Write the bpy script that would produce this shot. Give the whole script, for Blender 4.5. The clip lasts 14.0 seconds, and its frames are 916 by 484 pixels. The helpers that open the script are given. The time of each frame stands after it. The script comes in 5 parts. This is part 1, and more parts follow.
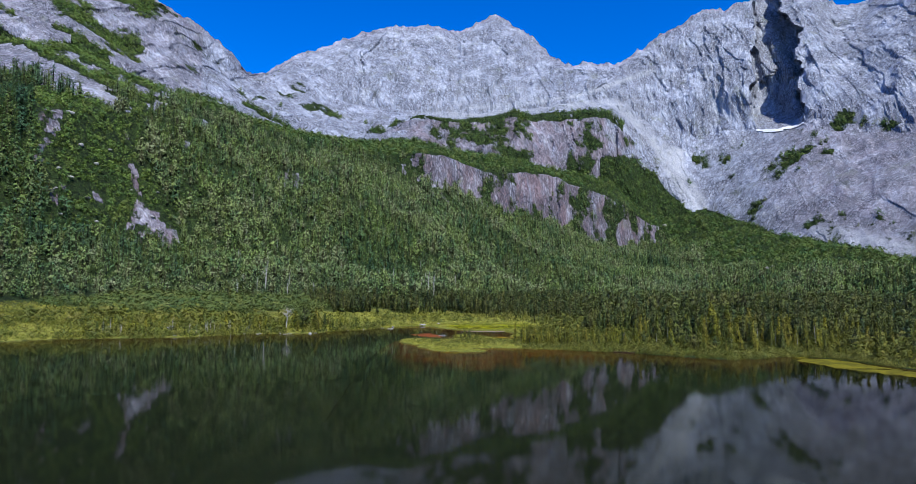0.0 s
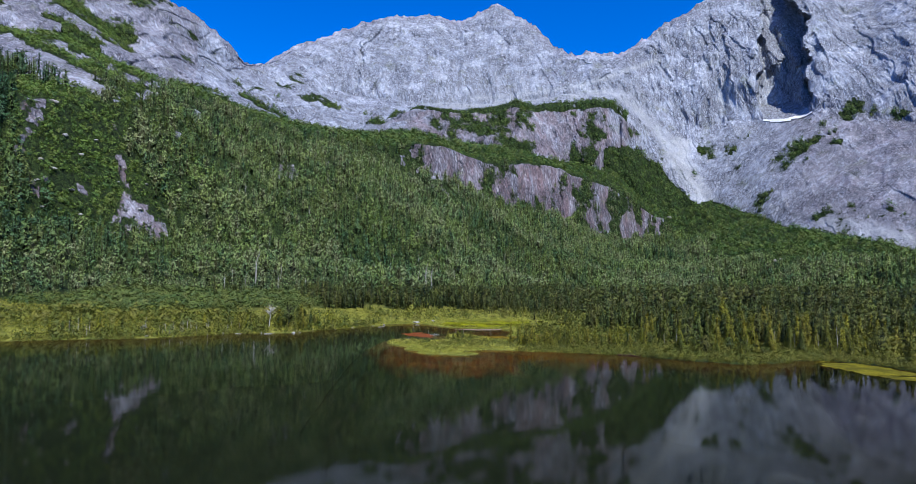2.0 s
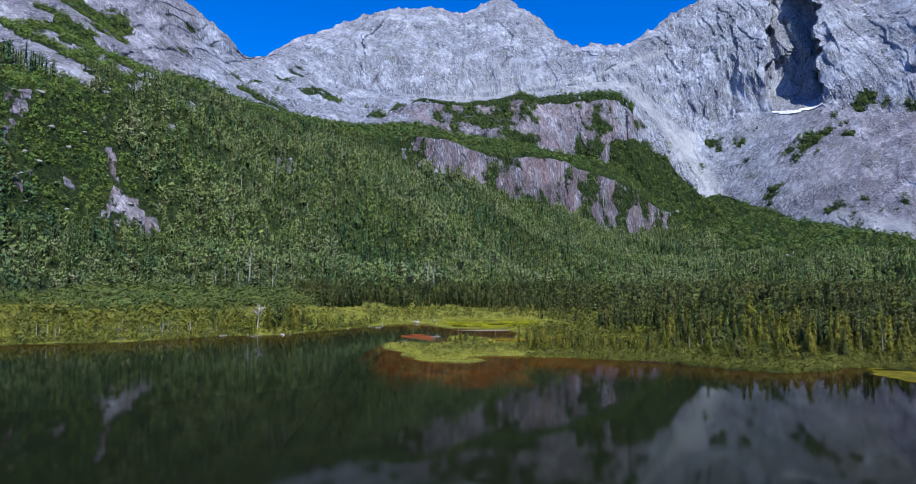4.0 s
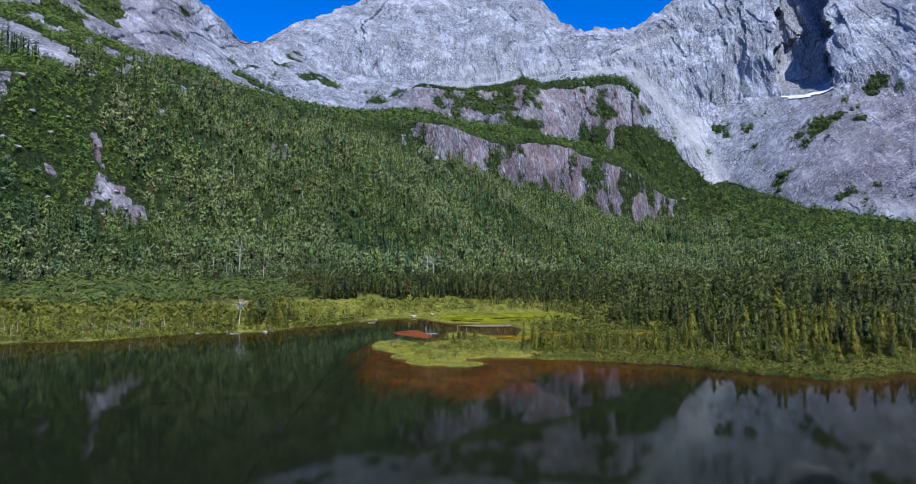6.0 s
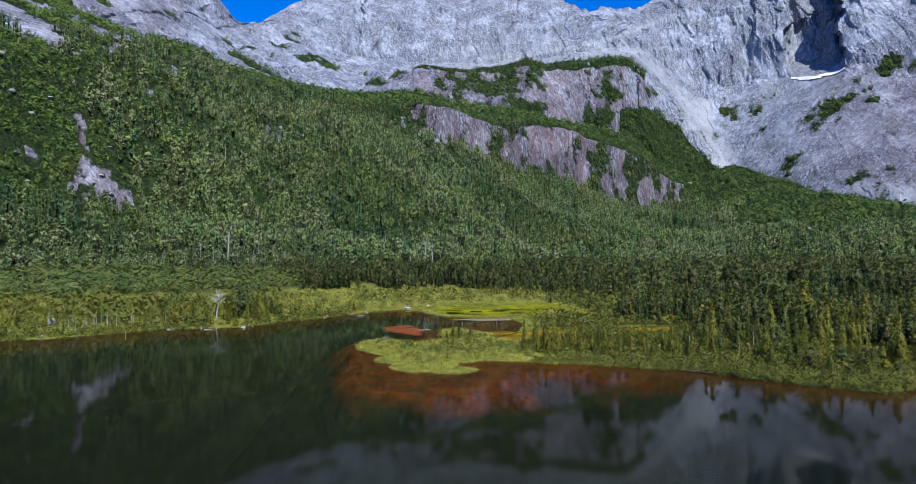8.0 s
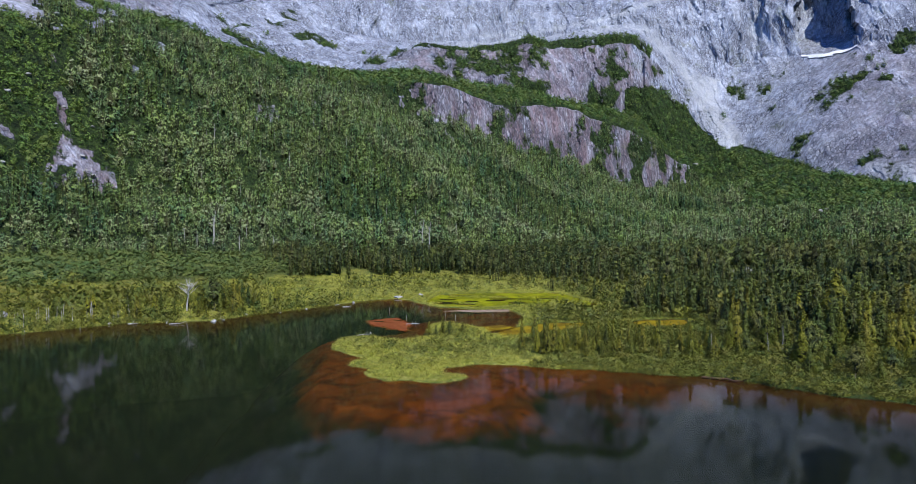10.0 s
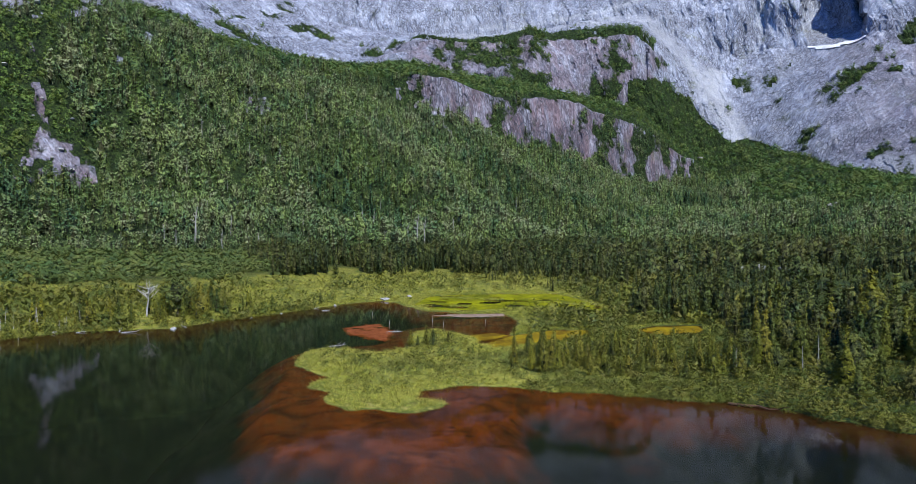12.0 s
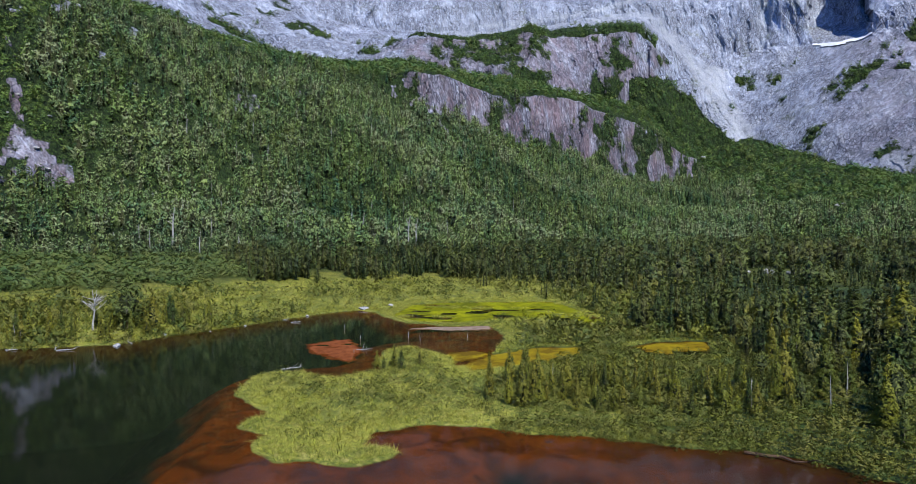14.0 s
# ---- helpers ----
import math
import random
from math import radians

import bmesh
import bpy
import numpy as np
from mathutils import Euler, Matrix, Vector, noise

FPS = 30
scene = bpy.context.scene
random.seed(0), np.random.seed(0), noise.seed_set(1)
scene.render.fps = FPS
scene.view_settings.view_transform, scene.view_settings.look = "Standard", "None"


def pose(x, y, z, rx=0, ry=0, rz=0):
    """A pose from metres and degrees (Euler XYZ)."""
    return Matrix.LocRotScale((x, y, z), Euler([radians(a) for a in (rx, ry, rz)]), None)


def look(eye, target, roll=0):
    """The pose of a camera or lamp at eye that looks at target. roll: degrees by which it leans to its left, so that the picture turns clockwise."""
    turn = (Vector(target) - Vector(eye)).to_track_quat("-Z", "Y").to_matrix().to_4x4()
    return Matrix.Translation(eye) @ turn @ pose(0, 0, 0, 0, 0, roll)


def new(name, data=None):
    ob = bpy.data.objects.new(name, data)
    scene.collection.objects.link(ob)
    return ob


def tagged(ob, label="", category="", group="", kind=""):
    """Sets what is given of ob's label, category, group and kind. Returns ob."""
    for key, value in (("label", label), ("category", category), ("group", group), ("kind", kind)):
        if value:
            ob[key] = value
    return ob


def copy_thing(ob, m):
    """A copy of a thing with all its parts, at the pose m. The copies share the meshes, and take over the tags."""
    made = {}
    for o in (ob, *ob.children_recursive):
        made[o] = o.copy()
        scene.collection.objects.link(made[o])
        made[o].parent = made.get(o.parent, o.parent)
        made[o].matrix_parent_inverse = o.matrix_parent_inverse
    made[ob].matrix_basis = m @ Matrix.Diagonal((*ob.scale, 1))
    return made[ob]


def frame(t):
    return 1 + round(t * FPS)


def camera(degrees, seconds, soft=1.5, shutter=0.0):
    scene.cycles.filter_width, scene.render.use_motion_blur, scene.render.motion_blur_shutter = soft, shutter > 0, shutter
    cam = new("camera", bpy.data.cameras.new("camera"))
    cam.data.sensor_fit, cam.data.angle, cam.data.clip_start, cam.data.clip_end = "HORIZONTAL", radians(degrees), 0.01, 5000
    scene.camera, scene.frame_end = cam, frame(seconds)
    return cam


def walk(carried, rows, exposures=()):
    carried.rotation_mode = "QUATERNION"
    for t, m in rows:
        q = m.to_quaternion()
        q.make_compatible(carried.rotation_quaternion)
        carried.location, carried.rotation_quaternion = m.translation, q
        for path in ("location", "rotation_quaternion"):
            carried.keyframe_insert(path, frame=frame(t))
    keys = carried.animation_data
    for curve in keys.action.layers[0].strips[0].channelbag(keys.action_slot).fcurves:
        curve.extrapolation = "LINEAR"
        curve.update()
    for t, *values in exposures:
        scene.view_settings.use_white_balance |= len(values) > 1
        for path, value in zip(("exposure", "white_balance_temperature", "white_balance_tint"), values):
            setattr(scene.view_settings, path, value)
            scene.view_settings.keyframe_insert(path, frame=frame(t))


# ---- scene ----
cam = camera(72.0, 14.0, soft=0.5)
PATH = [
    (0, (1.237, 10.572, 15.753), (0.948, 12.546, 15.898), 0.7),
    (0.5, (1.719, 13.88, 16.027), (1.428, 15.853, 16.168), 0.7),
    (1, (2.147, 17.33, 16.304), (1.851, 19.303, 16.44), 0.7),
    (1.5, (2.268, 20.74, 16.491), (1.971, 22.714, 16.619), 0.6),
    (2, (2.493, 24.479, 16.843), (2.193, 26.453, 16.965), 0.6),
    (2.5, (2.469, 28.116, 17.044), (2.166, 30.089, 17.162), 0.6),
    (3, (1.893, 31.869, 17.136), (1.587, 33.843, 17.252), 0.5),
    (5.5, (-0.824, 51.659, 17.795), (-1.141, 53.632, 17.878), 0.4),
    (6, (-0.901, 55.446, 18.014), (-1.22, 57.419, 18.086), 0.3),
    (6.5, (-0.937, 59.003, 18.281), (-1.259, 60.976, 18.342), 0.3),
    (7, (-1.001, 62.745, 18.56), (-1.326, 64.717, 18.609), 0.3),
    (7.5, (-1.052, 66.317, 18.9), (-1.379, 68.29, 18.938), 0.3),
    (8, (-1.253, 69.864, 19.264), (-1.582, 71.837, 19.287), 0.3),
    (8.5, (-1.287, 73.573, 19.574), (-1.618, 75.545, 19.583), 0.3),
    (9, (-1.331, 77.299, 19.764), (-1.664, 79.271, 19.757), 0.3),
    (11.5, (-1.265, 96.048, 20.075), (-1.608, 98.018, 20.027), 0.1),
    (12, (-0.955, 99.683, 20.181), (-1.299, 101.653, 20.134), 0.1),
    (12.5, (-0.569, 103.022, 20.373), (-0.915, 104.992, 20.326), 0.1),
    (13, (-0.006, 106.518, 20.61), (-0.354, 108.487, 20.563), 0.1),
    (13.5, (0.451, 109.964, 20.737), (0.101, 111.932, 20.691), 0.1),
    (14, (1.084, 113.5, 21.019), (0.734, 115.468, 20.972), 0.1),
]
walk(cam, [(t, look(e, g, r)) for t, e, g, r in PATH], [(0.0, 0.4, 6250, 9), (14.0, 0.4, 6250, 9)])

# ---- daylight ----
SUN_AZ, SUN_EL = 146.0, 50.0        # degrees clockwise from +y, and above the horizon
world = bpy.data.worlds.new("sky")
scene.world = world
world.use_nodes = True
wn = world.node_tree
for n in list(wn.nodes):
    wn.nodes.remove(n)
sky = wn.nodes.new("ShaderNodeTexSky")
sky.sky_type, sky.sun_disc = "NISHITA", False
sky.sun_elevation, sky.sun_rotation = radians(SUN_EL), radians(SUN_AZ)
sky.altitude, sky.air_density, sky.dust_density, sky.ozone_density = 800, 1.0, 0.0, 4.0
sky_bg = wn.nodes.new("ShaderNodeBackground")
sky_bg.inputs["Strength"].default_value = 0.15
sky_out = wn.nodes.new("ShaderNodeOutputWorld")
sky_hue = wn.nodes.new("ShaderNodeHueSaturation")
sky_hue.inputs["Saturation"].default_value = 1.45
sky_hue.inputs["Hue"].default_value = 0.52
wn.links.new(sky.outputs[0], sky_hue.inputs["Color"])
wn.links.new(sky_hue.outputs[0], sky_bg.inputs[0])
wn.links.new(sky_bg.outputs[0], sky_out.inputs[0])
sun = new("sun", bpy.data.lights.new("sun", "SUN"))
sun.data.energy, sun.data.angle, sun.data.color = 4.9, radians(0.5), (1.0, 0.965, 0.90)
sa, se = radians(SUN_AZ), radians(SUN_EL)
sun.matrix_world = look((math.sin(sa) * math.cos(se) * 900, math.cos(sa) * math.cos(se) * 900, math.sin(se) * 900), (0, 0, 0))


# ---- materials ----
class Nodes:
    """A small writer of node materials."""

    def __init__(self, name):
        self.mat = bpy.data.materials.new(name)
        self.mat.use_nodes = True
        self.t = self.mat.node_tree
        self.t.nodes.clear()
        self.out = self.t.nodes.new("ShaderNodeOutputMaterial")
        self.geo = self.t.nodes.new("ShaderNodeNewGeometry")

    def put(self, socket, v):
        if isinstance(v, bpy.types.NodeSocket):
            self.t.links.new(v, socket)
        elif isinstance(v, tuple) and len(v) == 3 and socket.type == "RGBA":
            socket.default_value = (*v, 1)
        else:
            socket.default_value = v

    def node(self, kind, *ins, **named):
        n = self.t.nodes.new(kind)
        for i, v in enumerate(ins):
            if v is not None:
                self.put(n.inputs[i], v)
        for k, v in named.items():
            self.put(n.inputs[k.replace("_", " ")], v)
        return n

    def math(self, op, a, b=0.0, clamp=False):
        n = self.node("ShaderNodeMath", a, b)
        n.operation, n.use_clamp = op, clamp
        return n.outputs[0]

    def stretch(self, scale, vec=None):
        n = self.t.nodes.new("ShaderNodeMapping")
        self.put(n.inputs["Vector"], vec or self.geo.outputs["Position"])
        n.inputs["Scale"].default_value = scale
        return n.outputs[0]

    def noise(self, scale, detail=4.0, rough=0.55, vec=None, distort=0.0):
        n = self.node("ShaderNodeTexNoise", vec or self.geo.outputs["Position"], Scale=scale, Detail=detail, Roughness=rough, Distortion=distort)
        return n.outputs[0]

    def ramp(self, fac, lo, hi, a=0.0, b=1.0):
        n = self.t.nodes.new("ShaderNodeMapRange")
        n.clamp = True
        for k, v in (("Value", fac), ("From Min", lo), ("From Max", hi), ("To Min", a), ("To Max", b)):
            self.put(n.inputs[k], v)
        return n.outputs[0]

    def mix(self, fac, a, b, blend="MIX"):
        n = self.t.nodes.new("ShaderNodeMix")
        n.data_type, n.blend_type = "RGBA", blend
        self.put(n.inputs[0], fac), self.put(n.inputs[6], a), self.put(n.inputs[7], b)
        return n.outputs[2]

    def attr(self, name):
        n = self.t.nodes.new("ShaderNodeAttribute")
        n.attribute_name = name
        return n.outputs["Fac"]

    def bump(self, height, strength, distance):
        n = self.node("ShaderNodeBump", Strength=strength, Distance=distance, Height=height)
        return n.outputs[0]

    def surface(self, color, rough, normal=None, metal=0.0, spec=0.3):
        n = self.node("ShaderNodeBsdfPrincipled")
        self.put(n.inputs["Base Color"], color), self.put(n.inputs["Roughness"], rough)
        self.put(n.inputs["Metallic"], metal), self.put(n.inputs["Specular IOR Level"], spec)
        if normal is not None:
            self.put(n.inputs["Normal"], normal)
        self.t.links.new(n.outputs[0], self.out.inputs[0])
        return self.mat


def foliage(name, dark, light, warm, gloss=0.55, single=False, spray=2.0, gaps=0.47):
    """Leaves in sprays: each blade of the mesh is broken into leaflets with gaps between them."""
    m = Nodes(name)
    tint = m.attr("tint")
    if single:
        own = m.t.nodes.new("ShaderNodeObjectInfo").outputs["Random"]
        tint = m.math("ADD", tint, m.math("MULTIPLY", m.math("SUBTRACT", own, 0.5), 0.7), True)
    card = m.geo.outputs["Random Per Island"]
    kind = m.math("FRACT", m.math("MULTIPLY", tint, 7.31))
    c = m.mix(tint, dark, light)
    c = m.mix(m.math("MULTIPLY", m.ramp(kind, 0.62, 0.80), 0.6), c, warm)
    c = m.mix(m.math("MULTIPLY", m.ramp(kind, 0.30, 0.12), 0.5), c, (dark[0] * 0.85, dark[1] * 1.15, dark[2] * 1.7))
    c = m.mix(m.math("MULTIPLY", m.ramp(m.noise(0.02, 3), 0.45, 0.7), 0.35), c, warm)
    c = m.mix(1.0, c, m.mix(card, (0.86, 0.86, 0.86), (1.16, 1.16, 1.12)), "MULTIPLY")
    b = m.node("ShaderNodeBsdfPrincipled")
    m.put(b.inputs["Base Color"], c), m.put(b.inputs["Roughness"], gloss), m.put(b.inputs["Specular IOR Level"], 0.2)
    tr = m.node("ShaderNodeBsdfTranslucent", c)
    mx = m.node("ShaderNodeMixShader", 0.15, b.outputs[0], tr.outputs[0])
    leaflet = m.ramp(m.noise(spray, 1, 0.6), gaps - 0.015, gaps + 0.015)
    cut = m.node("ShaderNodeMixShader", leaflet, m.node("ShaderNodeBsdfTransparent").outputs[0], mx.outputs[0])
    m.t.links.new(cut.outputs[0], m.out.inputs[0])
    return m.mat


def make_terrain_material():
    m = Nodes("mountain_ground")
    pos = m.geo.outputs["Position"]
    veg, scree, purple, sedge = m.attr("veg"), m.attr("scree"), m.attr("purple"), m.attr("sedge")
    # granite: pale grey with a blue tint put in for distance haze, weathered in vertical streaks, with cracks
    big = m.noise(0.012, 5, 0.6)
    streak = m.noise(1.0, 5, 0.65, m.stretch((0.16, 0.16, 0.018)))
    fine = m.noise(0.25, 6, 0.7)
    flake = m.noise(1.0, 7, 0.74, m.stretch((0.26, 0.26, 0.055)))
    grain = m.noise(1.4, 4, 0.7)
    bend = m.node("ShaderNodeTexNoise", pos, Scale=0.045, Detail=3.0).outputs["Color"]

    def block(scale, kind):
        """Jointed blocks: the distance to the joint, or a value of each block's own."""
        w = m.node("ShaderNodeMix", None)
        w.data_type = "VECTOR"
        m.put(w.inputs[0], 0.10)
        m.put(w.inputs[4], m.stretch(scale))
        m.put(w.inputs[5], bend)
        v = m.t.nodes.new("ShaderNodeTexVoronoi")
        v.feature = kind
        m.put(v.inputs["Vector"], w.outputs[1])
        return v.outputs["Distance"] if kind == "DISTANCE_TO_EDGE" else m.node("ShaderNodeSeparateColor", v.outputs["Color"]).outputs[0]
    large, small = (0.062, 0.062, 0.021), (0.19, 0.19, 0.075)
    rock = m.mix(m.ramp(big, 0.35, 0.68), (0.275, 0.305, 0.375), (0.370, 0.400, 0.480))
    rock = m.mix(m.math("MULTIPLY", m.ramp(streak, 0.52, 0.70), 0.8), rock, (0.165, 0.165, 0.200))
    rock = m.mix(m.ramp(streak, 0.44, 0.30), rock, (0.480, 0.488, 0.525))
    rock = m.mix(m.math("MULTIPLY", purple, m.ramp(m.noise(1.0, 4, 0.6, m.stretch((0.076, 0.076, 0.023))), 0.25, 0.58)), rock, (0.185, 0.135, 0.150))
    plate, chip = block(large, "F1"), block(small, "F1")
    rock = m.mix(1.0, rock, m.mix(plate, (0.76, 0.76, 0.76), (1.20, 1.20, 1.19)), "MULTIPLY")
    rock = m.mix(1.0, rock, m.mix(chip, (0.68, 0.68, 0.69), (1.30, 1.30, 1.29)), "MULTIPLY")
    rock = m.mix(m.math("MULTIPLY", m.ramp(flake, 0.55, 0.66), 0.7), rock, (0.130, 0.133, 0.162))
    rock = m.mix(m.math("MULTIPLY", m.ramp(flake, 0.45, 0.33), 0.7), rock, (0.480, 0.485, 0.515))
    breaks = m.math("MAXIMUM", m.math("MULTIPLY", m.ramp(block(large, "DISTANCE_TO_EDGE"), 0.10, 0.02), 1.0), m.math("MULTIPLY", m.ramp(block(small, "DISTANCE_TO_EDGE"), 0.11, 0.02), 0.5))
    breaks = m.math("MULTIPLY", breaks, m.ramp(m.noise(0.03, 3), 0.38, 0.54))
    rock = m.mix(breaks, rock, (0.085, 0.088, 0.112))
    stain = m.ramp(m.noise(1.0, 5, 0.7, m.stretch((0.42, 0.42, 0.03))), 0.50, 0.60)
    rock = m.mix(m.math("MULTIPLY", m.math("MULTIPLY", stain, purple), 0.75), rock, (0.085, 0.068, 0.078))
    rubble = m.mix(m.ramp(grain, 0.4, 0.62), (0.270, 0.285, 0.315), (0.470, 0.485, 0.515))
    rock = m.mix(m.math("MULTIPLY", scree, m.ramp(fine, 0.72, 0.5)), rock, rubble)
    lichen = m.math("MULTIPLY", m.ramp(m.noise(0.035, 4), 0.58, 0.7), m.ramp(fine, 0.4, 0.6))
    rock = m.mix(m.math("MULTIPLY", lichen, 0.55), rock, (0.16, 0.18, 0.09))
    # moss, scrub and soil, coloured near-black in the gaps for the shade between bushes
    green = m.mix(m.ramp(m.noise(0.18, 5), 0.38, 0.64), (0.024, 0.048, 0.012), (0.058, 0.096, 0.022))
    tuft = m.noise(0.42, 4, 0.65)
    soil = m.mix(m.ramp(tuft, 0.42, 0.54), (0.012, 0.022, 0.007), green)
    soil = m.mix(m.ramp(m.noise(0.5, 5, 0.7), 0.60, 0.68), soil, (0.080, 0.110, 0.028))
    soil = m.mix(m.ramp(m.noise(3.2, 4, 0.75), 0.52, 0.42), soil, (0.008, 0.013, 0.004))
    meadow = m.mix(m.ramp(m.noise(0.09, 5, 0.6), 0.36, 0.64), (0.070, 0.095, 0.015), (0.250, 0.245, 0.035))
    meadow = m.mix(m.ramp(grain, 0.5, 0.7), meadow, (0.320, 0.275, 0.080))
    meadow = m.mix(m.ramp(m.noise(2.6, 4, 0.75), 0.50, 0.38), meadow, (0.055, 0.075, 0.014))
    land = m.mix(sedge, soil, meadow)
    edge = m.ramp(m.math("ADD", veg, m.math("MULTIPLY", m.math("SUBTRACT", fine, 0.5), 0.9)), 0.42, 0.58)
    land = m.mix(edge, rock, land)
    # the bed of the lake: rust-red silt in the shallows, mud painted black-green deeper down as the water takes the
    # light
    z = m.node("ShaderNodeSeparateXYZ", pos).outputs[2]
    silt = m.mix(m.ramp(m.noise(0.22, 5, 0.65, None, 1.0), 0.36, 0.62), (0.036, 0.012, 0.003), (0.128, 0.043, 0.005))
    silt = m.mix(m.ramp(m.noise(0.9, 5, 0.7), 0.54, 0.68), silt, (0.026, 0.012, 0.006))
    west = m.node("ShaderNodeSeparateXYZ", pos).outputs[0]
    silt = m.mix(m.ramp(west, -46.0, -62.0), silt, (0.030, 0.017, 0.007))
    silt = m.mix(m.ramp(west, -2.0, 22.0, 0.0, 0.9), silt, (0.030, 0.016, 0.007))
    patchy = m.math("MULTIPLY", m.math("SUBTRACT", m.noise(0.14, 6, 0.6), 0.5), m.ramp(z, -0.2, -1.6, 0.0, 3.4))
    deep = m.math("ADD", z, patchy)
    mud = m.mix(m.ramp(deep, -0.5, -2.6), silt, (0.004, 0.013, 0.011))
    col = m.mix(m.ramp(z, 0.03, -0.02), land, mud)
    h = m.math("ADD", m.math("ADD", m.math("MULTIPLY", fine, 0.5), m.math("MULTIPLY", flake, 0.7)), m.math("SUBTRACT", m.math("MULTIPLY", grain, 0.5), m.math("MULTIPLY", breaks, 0.9)))
    h = m.math("ADD", h, m.math("ADD", m.math("MULTIPLY", plate, 0.9), m.math("MULTIPLY", chip, 0.5)))
    h = m.math("ADD", h, m.math("MULTIPLY", m.math("MULTIPLY", edge, tuft), 3.0))
    h = m.math("ADD", m.math("MULTIPLY", grain, 0.05), m.math("MULTIPLY", m.ramp(z, 0.5, 7.0), h))
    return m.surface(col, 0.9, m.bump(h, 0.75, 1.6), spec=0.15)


def make_water_material():
    m = Nodes("lake_water")
    ripple = m.noise(1.0, 3, 0.5, m.stretch((0.9, 0.45, 1.0)))
    nrm = m.bump(ripple, 0.05, 0.10)
    facing = m.node("ShaderNodeLayerWeight", 0.5, nrm).outputs["Facing"]
    fres = m.math("ADD", 0.012, m.math("MULTIPLY", m.math("POWER", facing, 6.5), 0.98))
    clear = m.node("ShaderNodeBsdfTransparent", (0.80, 0.66, 0.50))
    gl = m.node("ShaderNodeBsdfGlossy", (0.76, 0.80, 0.79), 0.04)
    m.put(gl.inputs["Normal"], nrm)
    mx = m.node("ShaderNodeMixShader", fres, clear.outputs[0], gl.outputs[0])
    m.t.links.new(mx.outputs[0], m.out.inputs[0])
    return m.mat


def make_bark(name, a, b, scale=3.0):
    m = Nodes(name)
    n = m.noise(scale, 5, 0.65, m.stretch((1, 1, 0.15)))
    return m.surface(m.mix(m.ramp(n, 0.35, 0.65), a, b), 0.85, m.bump(n, 0.6, 0.03), spec=0.2)


def make_stone():
    m = Nodes("boulder_granite")
    n = m.noise(2.2, 6, 0.7)
    c = m.mix(m.ramp(n, 0.35, 0.65), (0.20, 0.197, 0.192), (0.40, 0.39, 0.375))
    c = m.mix(m.ramp(m.noise(9.0, 4, 0.7), 0.56, 0.7), c, (0.16, 0.16, 0.15))
    return m.surface(c, 0.85, m.bump(n, 0.7, 0.12))


def make_mat_of(name, a, b, scale, wet=0.6):
    m = Nodes(name)
    n = m.noise(scale, 6, 0.65, None, 0.8)
    k = m.noise(scale * 6, 4, 0.7)
    c = m.mix(m.ramp(n, 0.38, 0.62), a, b)
    c = m.mix(m.ramp(k, 0.5, 0.75), c, tuple(v * 0.5 for v in a))
    return m.surface(c, wet, m.bump(k, 0.5, 0.05), spec=0.06)


M_TERRAIN = make_terrain_material()
M_WATER = make_water_material()
M_CONIFER = foliage("conifer_needles", (0.060, 0.118, 0.042), (0.170, 0.252, 0.058), (0.185, 0.210, 0.070), spray=2.1)
M_PLAIN = foliage("valley_needles", (0.036, 0.062, 0.018), (0.125, 0.150, 0.028), (0.120, 0.118, 0.034), spray=3.6)
M_BROAD = foliage("beech_leaves", (0.074, 0.132, 0.044), (0.188, 0.258, 0.072), (0.225, 0.240, 0.140), spray=2.0)
M_SHRUB = foliage("shrub_leaves", (0.050, 0.072, 0.012), (0.165, 0.172, 0.022), (0.165, 0.150, 0.034), spray=9.0)
M_SCRUB = foliage("scrub_leaves", (0.036, 0.078, 0.020), (0.120, 0.190, 0.036), (0.120, 0.140, 0.036), spray=2.2)
M_THICKET = foliage("thicket_leaves", (0.040, 0.074, 0.020), (0.110, 0.150, 0.032), (0.130, 0.140, 0.036), spray=4.2)
M_SEDGE = foliage("sedge_blades", (0.215, 0.250, 0.028), (0.540, 0.530, 0.075), (0.450, 0.400, 0.095), 0.5, spray=9.0, gaps=0.36)
M_NEAR = foliage("shore_needles", (0.052, 0.072, 0.012), (0.240, 0.240, 0.022), (0.215, 0.188, 0.028), 0.55, True, spray=6.5)
M_NEAR_BROAD = foliage("shore_leaves", (0.052, 0.072, 0.015), (0.130, 0.145, 0.028), (0.132, 0.126, 0.038), 0.55, True, spray=5.0)
M_BARK = make_bark("grey_bark", (0.10, 0.085, 0.07), (0.24, 0.21, 0.185))
# dark colour of the crown cores, painting the shade inside the foliage
M_CROWN_SHADE = foliage("crown_inner_shade", (0.012, 0.018, 0.006), (0.040, 0.052, 0.016), (0.036, 0.036, 0.014), 0.8, spray=2.6, gaps=0.44)
M_DEAD = make_bark("bleached_wood", (0.200, 0.192, 0.180), (0.460, 0.450, 0.425))
M_LOG = make_bark("waterlogged_wood", (0.045, 0.026, 0.015), (0.105, 0.062, 0.038))
M_STONE = make_stone()
M_ALGAE = make_mat_of("floating_algae", (0.085, 0.095, 0.002), (0.235, 0.240, 0.003), 0.13, 0.8)
M_OCHRE = make_mat_of("ochre_algae", (0.110, 0.068, 0.004), (0.260, 0.195, 0.006), 0.22, 0.8)
